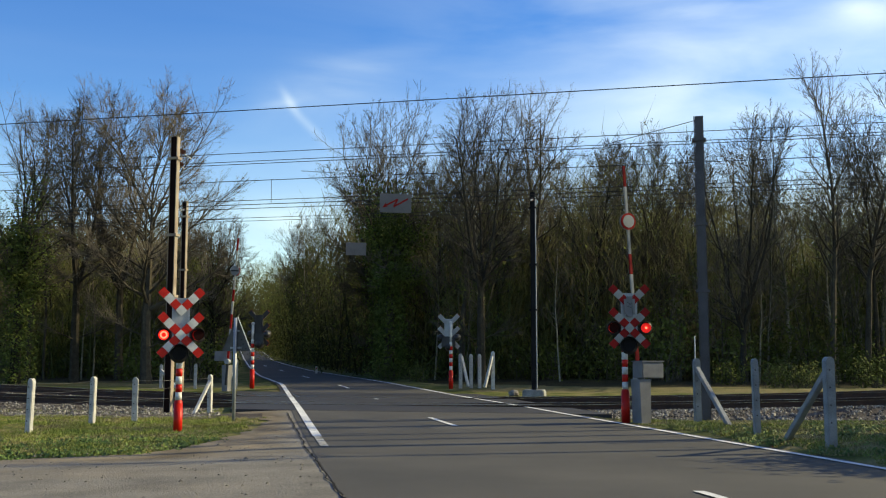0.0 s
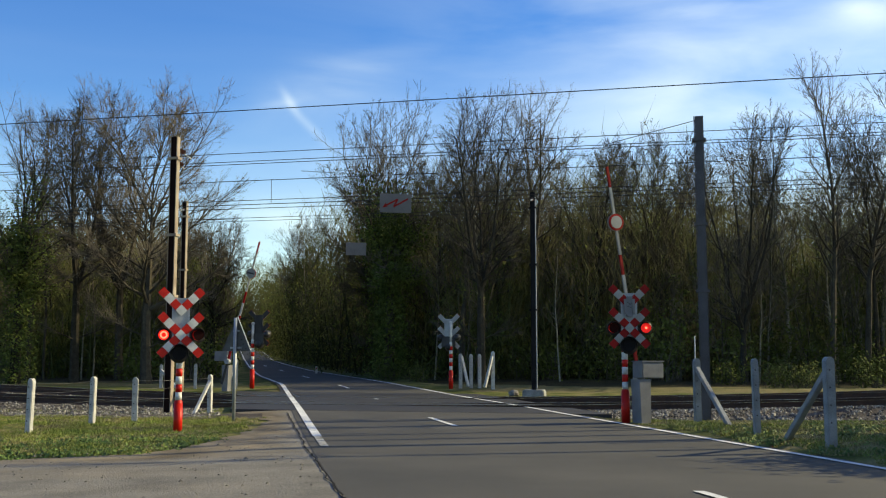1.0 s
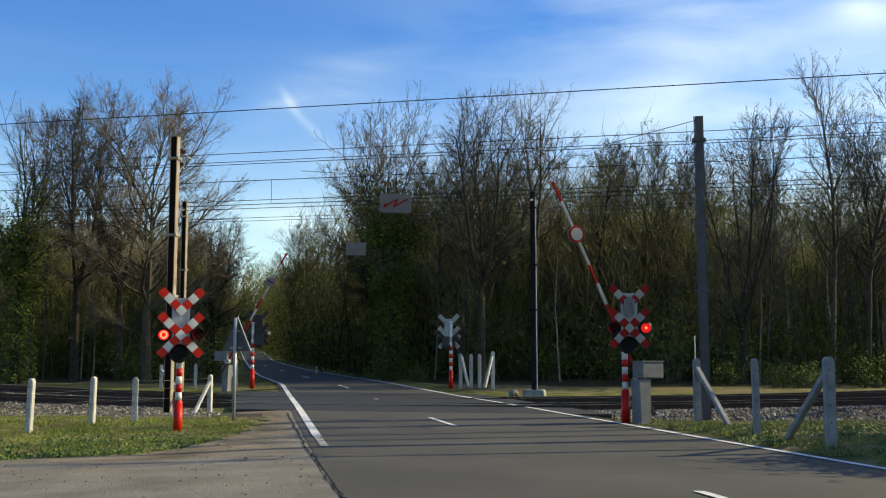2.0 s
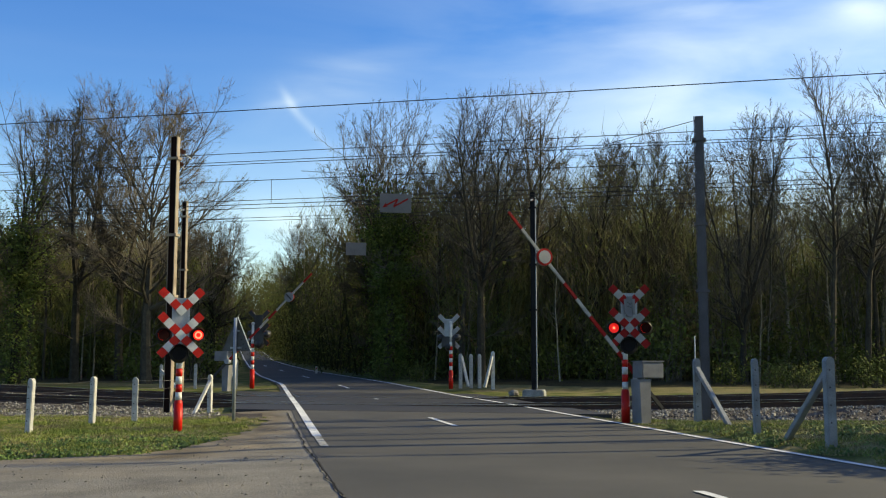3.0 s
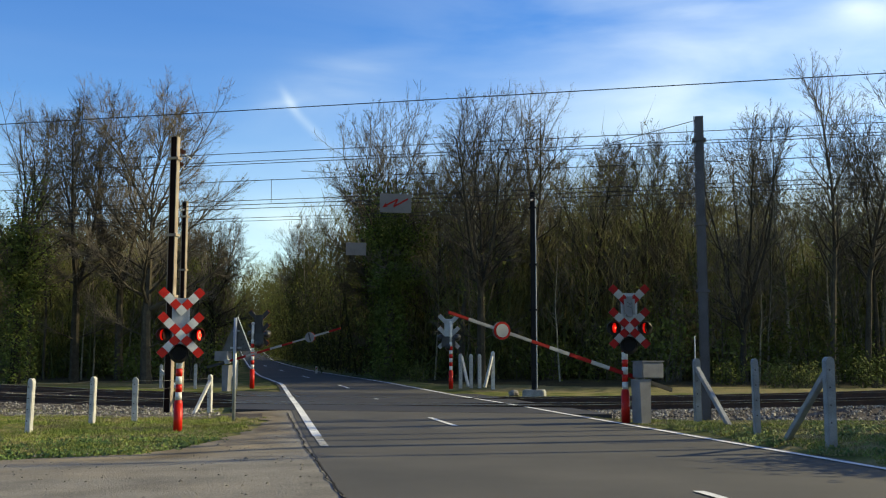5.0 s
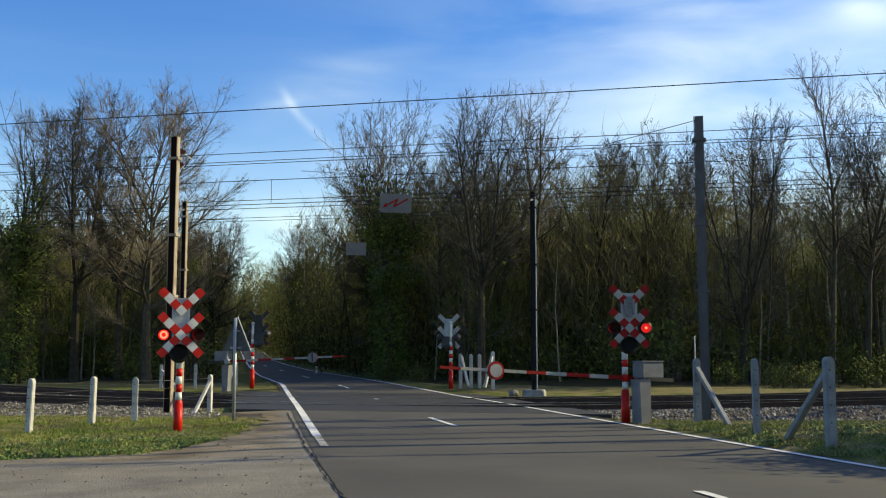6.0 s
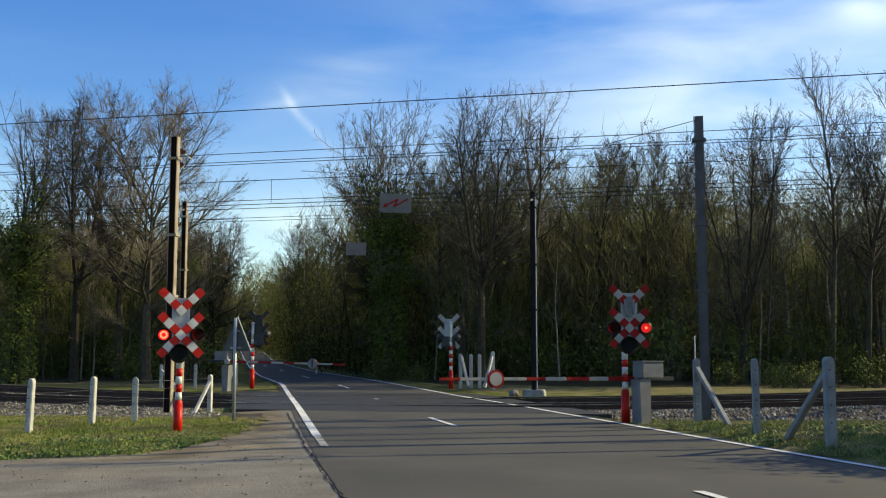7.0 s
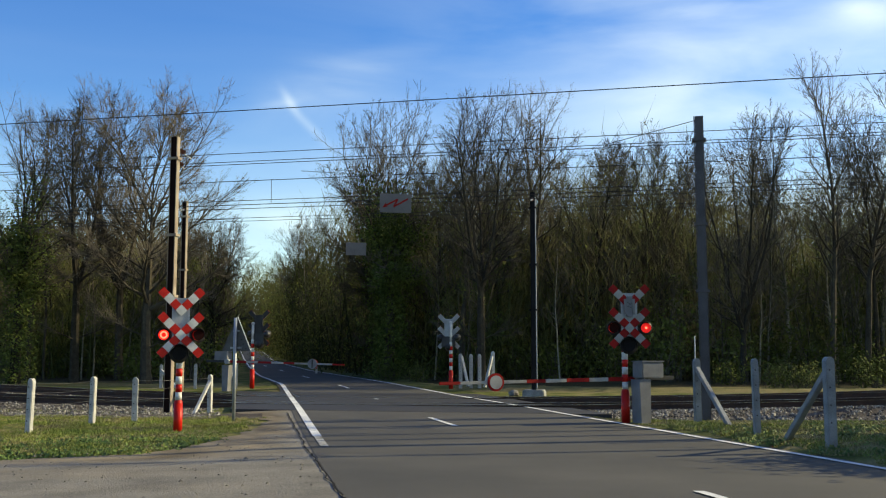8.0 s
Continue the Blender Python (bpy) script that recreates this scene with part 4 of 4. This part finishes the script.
def tubes(segs, name, material, sides):
    verts, faces, last = [], [], None
    for p, q, r0, r1, lev in segs:
        if lev >= 4:
            # the finest twigs are thin slivers
            o = (q - p).orthogonal().normalized() * r0
            k = len(verts)
            verts += [p - o, p + o, q]
            faces.append((k, k + 1, k + 2))
            continue
        if lev == 0 and verts and (Vector(verts[-1]) - q).length < 5 and last is not None and (last - p).length < 1e-4:
            k = len(verts) - sides
            d = (q - p).normalized()
            for a in range(sides):
                t = a * math.tau / sides
                verts.append(q + Vector((math.cos(t), math.sin(t), 0)) * r1)
            for a in range(sides):
                b = (a + 1) % sides
                faces.append((k + a, k + b, k + sides + b, k + sides + a))
            last = q
            continue
        if lev == 0:
            k = len(verts)
            for c, r in ((p, r0), (q, r1)):
                for a in range(sides):
                    t = a * math.tau / sides
                    verts.append(c + Vector((math.cos(t), math.sin(t), 0)) * r)
            for a in range(sides):
                b = (a + 1) % sides
                faces.append((k + a, k + b, k + sides + b, k + sides + a))
            last = q
            continue
        n = (sides if sides < 8 else 6) if lev < 2 else (4 if lev == 2 and sides > 3 else 3)
        d = (q - p)
        if d.length < 1e-5:
            continue
        d.normalize()
        u = d.orthogonal().normalized()
        v = d.cross(u)
        k = len(verts)
        for a in range(n):
            t = a * math.tau / n
            o = u * math.cos(t) + v * math.sin(t)
            verts.append(p + o * r0)
            verts.append(q + o * r1)
        for a in range(n):
            b = (a + 1) % n
            faces.append((k + 2 * a, k + 2 * b, k + 2 * b + 1, k + 2 * a + 1))
    me = bpy.data.meshes.new(name)
    me.from_pydata([tuple(v) for v in verts], [], faces)
    me.materials.append(material)
    return me


def leaves(points, per, spread, size, name, material, seed):
    rnd = random.Random(seed)
    verts, faces = [], []
    for p in points:
        for _ in range(per):
            c = Vector(p) + Vector((rnd.gauss(0, spread), rnd.gauss(0, spread), rnd.gauss(0, spread)))
            s = size * rnd.uniform(0.6, 1.4)
            u = Vector((rnd.gauss(0, 1), rnd.gauss(0, 1), rnd.gauss(0, 1))).normalized()
            v = u.orthogonal().normalized()
            k = len(verts)
            verts += [tuple(c - u * s), tuple(c + v * s * 0.55), tuple(c + u * s), tuple(c - v * s * 0.55)]
            faces.append((k, k + 1, k + 2, k + 3))
    me = bpy.data.meshes.new(name)
    me.from_pydata(verts, [], faces)
    me.materials.append(material)
    return me


def make_kind(seed, bark=None, ivy=0.0, bud=0, leaf=0.035, leaf_mat=None, **kw):
    """The meshes of one kind of tree."""
    trunk, limbs, tips = grow(seed, **kw)
    kind = {"trunk": tubes(trunk + [l for l in limbs if l[4] == 1], "trunk", bark or BARK, 8), "crown": tubes([l for l in limbs if l[4] != 1], "crown", TWIG, 5)}
    if bud:
        rnd = random.Random(seed)
        kind["spring_leaves"] = leaves([t for t in tips if rnd.random() < (0.55 if bud > 2 else 0.4)], bud, 0.16, leaf, "spring_leaves", leaf_mat or BUD, seed)
    if ivy:
        pts = []
        rnd = random.Random(seed + 9)
        top = kw["height"] * ivy
        for p, q, r0, r1, lev in trunk + [l for l in limbs if l[4] == 1]:
            if p.z < top:
                if lev == 1 and r0 < 0.045:
                    continue
                for k in range(150 if lev == 0 else 32):
                    f = rnd.random()
                    pts.append(p + (q - p) * f + Vector((rnd.gauss(0, 0.40), rnd.gauss(0, 0.40), rnd.gauss(0, 0.25))))
        kind["ivy"] = leaves(pts, 5, 0.2, 0.075, "ivy", IVY, seed)
    return kind


def plant(kind, x, y, turn, scale, name, label, category, group):
    e = thing(name, pose(x, y, ground_z(x, y) - 0.05, 0, 0, turn), label, category, group)
    e.scale = (scale, scale, scale)
    for k, me in kind.items():
        o = new(k, me)
        o.parent = e
        if k in ("branchwork", "foliage", "spring_leaves", "ivy"):
            tagged(o, kind="stuff")
    return e


# broad oaks, upswept oaks, slender trees, broom-shaped trees, young poles, saplings, ivied trees; all 15 m high before scaling, poles 12.5, saplings 6.5
OAKS = [make_kind(11 + i, height=15, base=0.34, spread=6.0, radius=0.27, limbs=30, subs=12, twigs=9, ends=7, steep=0.95, low=2) for i in range(2)]
VASES = [make_kind(21 + i, height=15, base=0.36, spread=3.1, radius=0.23, limbs=36, subs=9, twigs=8, ends=6, stems=3, fork=0.36, steep=1.25, splay=0.20, low=3, bud=2, leaf=0.022) for i in range(2)]
BROOMS = [make_kind(26 + i, height=15, base=0.22, spread=2.6, radius=0.20, limbs=45, subs=8, twigs=6, ends=5, stems=5, fork=0.2, steep=1.55, splay=0.19) for i in range(1)]
TALL = [make_kind(31 + i, bark=BARK_PALE if i == 1 else BARK, height=15, base=0.34, spread=2.3, radius=0.155, limbs=30, subs=6, twigs=5, ends=3, stems=2 if i == 3 else 1, fork=0.5, steep=1.2, splay=0.11) for i in range(4)]
POLES = [make_kind(51 + i, bark=BARK_PALE if i == 0 else BARK, height=12.5, base=0.35, spread=1.7, radius=0.08, limbs=15, subs=5, twigs=4, ends=1, steep=1.3) for i in range(4)]
UNDER = [make_kind(91 + i, height=6.5, base=0.12, spread=1.3, radius=0.05, limbs=14, subs=4, twigs=4, ends=0, steep=1.2, stems=2, fork=0.08, splay=0.12, bud=3, leaf=0.055, leaf_mat=SHRUB) for i in range(3)]
IVIED = [make_kind(71 + i, ivy=0.80 - 0.12 * i, height=15, base=0.30, spread=5.0, radius=0.27, limbs=30, subs=8, twigs=6, ends=4, stems=2, fork=0.4, steep=1.0, splay=0.14) for i in range(2)]

OAK_L, TALL_L, POLE_L, IVY_L, UNDER_L = ("broad bare deciduous tree at the wood's edge", "tall slender bare tree with first buds", "thin young bare tree in the wood", "tree with trunk wrapped in dark ivy", "leafy young sapling under the bare trees")
VASE_L, BROOM_L = "bare tree with upswept limbs and a haze of first leaves", "bare broom-shaped tree with many rising stems"
# the trees that stand out one by one: kind, plan place, turn, height
for kinds, i, x, y, turn, h, label in (
    (IVIED, 1, -19.2, 47.0, 60, 14.1, IVY_L), (VASES, 0, -17.4, 49.5, 80, 15.0, VASE_L), (VASES, 1, -16.2, 52.5, 130, 15.6, VASE_L), (TALL, 0, -20.6, 52.0, 0, 15.0, TALL_L),
    (OAKS, 0, -13.6, 48.0, 20, 15.0, OAK_L), (OAKS, 1, -12.5, 56.5, 200, 9.6, OAK_L), (BROOMS, 0, -13.0, 58.0, 100, 9.2, BROOM_L),
    (IVIED, 0, -2.7, 53.0, 100, 15.4, IVY_L), (OAKS, 1, -3.6, 58.5, 200, 12.4, OAK_L),
    (VASES, 0, 1.75, 47.5, 40, 14.3, VASE_L), (TALL, 2, 0.84, 50.0, 170, 14.6, TALL_L), (TALL, 3, 4.23, 48.5, 10, 14.3, TALL_L), (VASES, 1, 3.0, 54.0, 250, 14.6, VASE_L), (OAKS, 0, -0.4, 56.0, 280, 13.0, OAK_L),
    (TALL, 0, 6.0, 54.0, 60, 13.0, TALL_L), (VASES, 0, 7.6, 52.0, 90, 12.8, VASE_L), (TALL, 2, 9.6, 54.0, 30, 12.6, TALL_L), (VASES, 1, 11.3, 53.0, 130, 13.2, VASE_L), (TALL, 1, 12.4, 54.5, 300, 12.0, TALL_L),
    (BROOMS, 0, 13.5, 47.0, 75, 12.7, BROOM_L), (TALL, 1, 16.9, 51.0, 140, 11.6, TALL_L), (TALL, 2, 17.3, 46.6, 60, 15.1, TALL_L), (TALL, 0, 18.65, 46.0, 250, 15.3, TALL_L), (TALL, 2, 19.9, 48.0, 20, 13.6, TALL_L),
):
    plant(kinds[i], x, y, turn, h / 15, "tree", label, "tree", "trees of the wood")

rt = random.Random(77)


def wood(count, xr, yr, kinds, scale, label, name="tree"):
    made, tries = 0, 0
    while made < count and tries < count * 40:
        tries += 1
        x, y = rt.uniform(*xr), rt.uniform(*yr)
        n = x * TS + y * TC
        if n < 46.5 or eased(y, LEFT) - 3.5 < x < eased(y, RIGHT) + 3.2:
            continue
        plant(rt.choice(kinds), x, y, rt.uniform(0, 360), scale * rt.uniform(0.85, 1.12), name, label, "tree", "trees of the wood")
        made += 1


wood(20, (-34, -8), (50, 75), POLES + POLES + TALL[:2], 0.93, POLE_L)
wood(52, (-4, 30), (49, 75), POLES + POLES + TALL[:2], 0.92, POLE_L)
wood(9, (-24, -9), (48, 54), POLES[:1], 0.62, "slim pale young stem lit by the sun")
wood(14, (-2, 24), (46, 53), POLES[:1], 0.62, "slim pale young stem lit by the sun")
wood(36, (-36, -8), (47, 68), UNDER, 1.0, UNDER_L, "sapling")
wood(46, (-6, 36), (46, 66), UNDER, 1.0, UNDER_L, "sapling")
wood(10, (-60, -14), (75, 130), TALL + POLES, 1.0, TALL_L)
wood(12, (-30, 20), (72, 150), TALL + POLES, 1.0, TALL_L)
# the trees that close in on the lane beyond the crossing
for i in range(17):
    y = 57 + i * 8.5
    plant((IVIED + POLES)[i * 5 % 6 if i < 9 else 2 + i % 4], eased(y, RIGHT) + 2.2 + rt.random() * 1.5, y, rt.uniform(0, 360), 0.92 + 0.012 * i, "tree", "tree leaning over the lane, hung with ivy", "tree", "trees along the lane")
    plant(UNDER[i % 3], eased(y + 3, RIGHT) + 2.0 + rt.random(), y + 3, rt.uniform(0, 360), 1.1, "sapling", UNDER_L, "sapling", "saplings of the wood")
    plant(POLES[i * 3 % 4], eased(y + 2, LEFT) - 1.4 - rt.random() * 1.5, y + 2, rt.uniform(0, 360), 0.72 + 0.02 * i, "tree", "bare tree beside the lane", "tree", "trees along the lane")
    plant(UNDER[(i + 1) % 3], eased(y, LEFT) - 2.0 - rt.random(), y, rt.uniform(0, 360), 1.0, "sapling", UNDER_L, "sapling", "saplings of the wood")
# trees beside the near verge that throw long shadows over the road
STEMS = [make_kind(61 + i, height=13.0, base=0.68, spread=0.8, radius=0.16 - 0.05 * i, limbs=12, subs=4, twigs=3, ends=1, steep=1.3) for i in range(2)]
for i, x, y, turn, sc in ((0, 11.0, 19.45, 0, 1.0), (1, 11.5, 17.85, 40, 0.8), (1, 12.0, 20.9, 90, 0.9), (1, 13.2, 25.9, 10, 0.95), (0, 13.0, 24.2, 200, 0.85), (1, 13.5, 22.4, 120, 0.9)):
    plant(STEMS[i], x, y, turn, sc, "tree", "bare roadside tree with a clear stem", "tree", "roadside trees")


# ---- undergrowth ----
def make_shrub(seed, h, w, per, size, leaf=None):
    rnd = random.Random(seed)
    segs, pts = [], []
    for _ in range(14):
        a, t = rnd.uniform(0, math.tau), rnd.uniform(0.1, 0.75)
        p = Vector((rnd.gauss(0, w * 0.15), rnd.gauss(0, w * 0.15), -0.1))
        d = Vector((math.cos(a) * t, math.sin(a) * t, 1)).normalized()
        for k in range(6):
            d = (d + Vector((rnd.gauss(0, 0.18), rnd.gauss(0, 0.18), 0))).normalized()
            q = p + d * h / 6 * rnd.uniform(0.7, 1.1)
            segs.append((p, q, 0.02 * (1 - k / 7), 0.02 * (1 - (k + 1) / 7), 2))
            if k > 0:
                pts += [q + Vector((rnd.gauss(0, w * 0.2), rnd.gauss(0, w * 0.2), rnd.gauss(0, h * 0.08))) for _ in range(4)]
            p = q
    return {"branchwork": tubes(segs, "branchwork", TWIG, 3), "foliage": leaves(pts, per, w * 0.12, size, "foliage", leaf or SHRUB, seed)}


SHRUBS = [make_shrub(200 + i, 1.6 + 0.7 * i, 1.6 + 0.3 * i, 2, 0.075) for i in range(3)]

HEDGE = make_shrub(215, 2.6, 1.9, 20, 0.085)

SPRING = make_shrub(221, 1.3, 1.2, 3, 0.05, FRESH)
for x, y, sc in ((13.4, 42.6, 1.0), (14.5, 42.3, 0.9), (15.3, 42.9, 0.8), (17.4, 42.4, 1.2), (-2.6, 50.5, 0.9), (-1.2, 48.6, 0.8)):
    plant(SPRING, x, y, 50 * x, sc, "shrub", "small shrub with fresh green leaves", "shrub", "green shrubs by the railway")


def shrubs(count, xr, yr, scale):
    made, tries = 0, 0
    while made < count and tries < count * 60:
        tries += 1
        x, y = rt.uniform(*xr), rt.uniform(*yr)
        n = x * TS + y * TC
        if n < 46.0 or eased(y, LEFT) - 2.4 < x < eased(y, RIGHT) + 2.2:
            continue
        plant(rt.choice(SHRUBS), x, y, rt.uniform(0, 360), scale * rt.uniform(0.6, 1.3), "shrub", "loose leafy shrub under the bare trees", "shrub", "shrubs of the wood")
        made += 1


for x, y, k, sc in ((9.6, 15.0, 2, 0.9), (10.4, 15.9, 2, 1.0), (10.9, 14.8, 1, 1.1), (9.9, 14.2, 1, 0.9)):
    plant(HEDGE, x, y, 40 * x, sc * (0.8 + 0.1 * k), "shrub", "loose leafy shrub beside the verge", "shrub", "roadside shrubs")
shrubs(45, (-36, -8), (47, 66), 1.1)
shrubs(60, (-5, 36), (45, 64), 1.1)
shrubs(25, (-24, 8), (66, 120), 1.3)


# ---- far woods, too dense to count ----
def far_woods(name, count, xr, yr, seed, height, twigs, leafy, lane=0.0, thick=1.0, brush=None):
    """Trunks, brushwood and thicket over a stretch of the plan, clear of the road and the railway."""
    rnd = random.Random(seed)
    segs, pts = [], []
    made = 0
    while made < count:
        x, y = rnd.uniform(*xr), rnd.uniform(*yr)
        if lane:
            f = rnd.random() ** 1.6 * 8
            x = eased(y, RIGHT) + 1.3 + f if rnd.random() < lane else eased(y, LEFT) - 3.0 - f
        elif y > 214:
            pass
        elif eased(y, LEFT) - 3.5 < x < eased(y, RIGHT) + 3.5 or (14 < x * TS + y * TC < 49):
            continue
        made += 1
        z = road_z(y) - 0.3
        h = rnd.uniform(0.6, 1.0) * height * (0.72 if x < eased(y, LEFT) and not lane else 1)
        p, q = Vector((x, y, z)), Vector((x + rnd.gauss(0, 0.9), y + rnd.gauss(0, 0.6), z + h))
        segs.append((p, p + (q - p) * 0.75, rnd.uniform(0.04, 0.11), 0.012, 3))
        for k in range(twigs):
            f = rnd.uniform(0.02, 1.0)
            b = p + (q - p) * f + Vector((rnd.gauss(0, 0.8), rnd.gauss(0, 0.8), 0))
            l = rnd.uniform(0.4, 1.4) * thick
            a = rnd.uniform(0, math.tau)
            e = b + Vector((math.cos(a) * l * 0.45, math.sin(a) * l * 0.45, l * rnd.uniform(0.3, 1.0)))
            segs.append((b, e, rnd.uniform(0.012, 0.030) * (1.25 - 0.7 * f) * thick, 0.01, 4))
        for _ in range(leafy):
            pts.append(p + (q - p) * rnd.uniform(0.0, 0.75) ** 1.3 + Vector((rnd.gauss(0, 1.2), rnd.gauss(0, 1.2), 0)))
    o = new(name + "_woods", tubes(segs, name + "_woods", brush or BRUSH, 3))
    tagged(o, "dense brown bare woodland and brushwood", "woods", kind="stuff")
    o = new(name + "_thicket", leaves(pts, 7, 0.45, 0.095, name + "_thicket", SHRUB, seed))
    tagged(o, "dark green-brown thicket among the trees", "thicket", kind="stuff")


far_woods("wood_edge", 1500, (-42, 40), (50, 80), 5, 12.3, 165, 6, 0.0, 1.25)
far_woods("deep", 700, (-48, 56), (80, 102), 13, 17.0, 190, 9, 0.0, 2.0)
far_woods("far", 500, (-110, 90), (82, 190), 6, 13.5, 60, 8)
# along the lane the brushwood is darker than elsewhere
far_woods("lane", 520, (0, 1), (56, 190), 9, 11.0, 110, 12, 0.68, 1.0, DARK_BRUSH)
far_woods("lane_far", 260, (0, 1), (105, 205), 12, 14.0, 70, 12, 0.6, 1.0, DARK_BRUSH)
far_woods("lane_end", 330, (-58, -24), (215, 245), 7, 19, 110, 16, 0.0, 3.0)
# unseen woods behind and to the left, added to hold back sky light
far_woods("rear_screen", 480, (-70, 80), (-45, -8), 8, 14, 40, 6)
far_woods("side", 220, (-70, -26), (-8, 16), 10, 12, 40, 6)


# ---- verge grass ----
def on_verge(x, y, gap=0.15):
    """Whether grass grows at this place of the plan."""
    l, r = eased(y, LEFT), eased(y, RIGHT)
    if x * TS + y * TC > (22.7 + 0.5 * noise.noise((x, y, 6)) if x < 0 else 25.0) or abs(x) > y * 0.5:
        return False
    if l - 0.3 < x < r + 0.25 + 0.3 * noise.noise((x, y, 1)):
        return False
    if x < l:
        edge = float(np.interp(y, (14.2, 14.6, 15.1, 15.4, 16.3, 18.6, 21.5, 24.2, 26.4, 28.6), (-24, -16, -9, -6.4, -4.6, -3.9, -3.75, -4.1, -5.2, -6.3)))
        return y > 14.2 and x < edge - gap + 0.55 * noise.noise((x * 1.5, y * 1.5, 2)) - 0.35 * max(0, noise.noise((x * 4, y * 4, 8)))
    return True


def verge_grass(name, count, low, high, width, material, seed, label, straw):
    """Blades of grass in patches; straw grows where the green is thin."""
    rnd = random.Random(seed)
    verts, faces = [], []
    made = 0
    while made < count:
        x, y = rnd.uniform(-13, 13), rnd.uniform(12.5, 26)
        patch = (-0.22 if x > 0 else 0) + noise.noise((x * 0.9, y * 0.9, 7)) + 0.6 * noise.noise((x * 3.1, y * 3.1, 4))
        if (patch + rnd.uniform(-0.5, 0.6) < -0.12) != straw or not on_verge(x, y):
            continue
        z = ground_z(x, y)
        tuft = max(0, noise.noise((x * 2.3, y * 2.3, 11)))
        h = rnd.uniform(low, high) * (1.0 + 0.5 * noise.noise((x * 0.6, y * 0.6, 5)) + 1.4 * tuft)
        a = rnd.uniform(0, math.tau)
        k = len(verts)
        dx, dy = math.cos(a) * width, math.sin(a) * width
        lx, ly = rnd.gauss(0, 0.03), rnd.gauss(0, 0.03)
        verts += [(x - dx, y - dy, z), (x + dx, y + dy, z), (x + lx, y + ly, z + h)]
        faces.append((k, k + 1, k + 2))
        made += 1
    tagged(soup(name, verts, faces, material), label, "grass", kind="stuff")


def verge_weeds():
    """Broad-leaved weeds in tufts, mostly along the ragged edge of the grass."""
    rnd = random.Random(16)
    pts, made = [], 0
    while made < 190:
        x, y = rnd.uniform(-9.5, 9), rnd.uniform(14.3, 19)
        if not on_verge(x, y, 0.0) or (on_verge(x + 0.1, y - 0.55, 0.0) and rnd.random() < 0.85):
            continue
        made += 1
        z, r = ground_z(x, y), rnd.uniform(0.05, 0.14)
        pts += [(x + rnd.gauss(0, r), y + rnd.gauss(0, r), z + abs(rnd.gauss(0.02, 0.03))) for _ in range(22)]
    o = new("verge_weeds", leaves(pts, 2, 0.02, 0.028, "verge_weeds", WEED, 17))
    tagged(o, "low leafy weeds along the edge of the grass", "weeds", kind="stuff")


verge_grass("verge_grass", 80000, 0.02, 0.055, 0.007, BLADE, 6, "short sunlit grass on the verges", False)
verge_grass("straw_grass", 42000, 0.018, 0.045, 0.006, DRY_BLADE, 7, "dry straw-coloured grass between the green patches", True)
verge_weeds()


# ---- what moves ----
def motions():
    near = ((0.0, 86.5), (0.5, 86.2), (0.8, 84.2), (1.0, 81.3), (1.5, 72.0), (2.2, 61.0), (3.0, 48.3), (3.5, 40.1), (4.0, 32.6), (4.5, 24.6), (5.25, 13.2), (6.0, 3.1), (6.3, -0.9), (6.5, -1.5), (7.0, 0.2), (7.5, -0.4), (8.0, -0.9))
    far = ((0.0, 86.0), (0.5, 83.4), (1.0, 74.9), (1.5, 68.0), (2.2, 56.6), (2.8, 47.1), (3.0, 44.2), (3.5, 37.2), (4.0, 29.8), (4.5, 22.1), (5.25, 11.6), (6.0, 2.4), (6.3, -1.4), (6.5, -2.4), (7.0, -1.4), (8.0, -1.5))
    walk(NEAR_BOOM, [(t, pose(0, 0, 0.87, 0, -a, 0)) for t, a in near])
    walk(FAR_BOOM, [(t, pose(0, 0, 0.99, 0, -a, 0)) for t, a in far])
    # the lamps of each pair flash by turns
    flips = (0.37, 0.78, 1.20, 1.62, 2.05, 2.46, 2.89, 3.32, 3.75, 4.17, 4.60, 5.02, 5.46, 5.90, 6.34, 6.77, 7.20, 7.63)
    for number, (signal, lenses) in enumerate(SIGNALS):
        for side, lens in enumerate(lenses):
            home = lens.location.copy()
            angle = 180 * ((side + number) % 2)
            rows = [(0.0, pose(*home, 0, 0, angle))]
            for f in flips:
                rows += [(f - 0.05 + k / 30, pose(*home, 0, 0, angle + 60 * k)) for k in range(4)]
                angle += 180
            rows.append((8.0, pose(*home, 0, 0, angle)))
            walk(lens, rows)


motions()
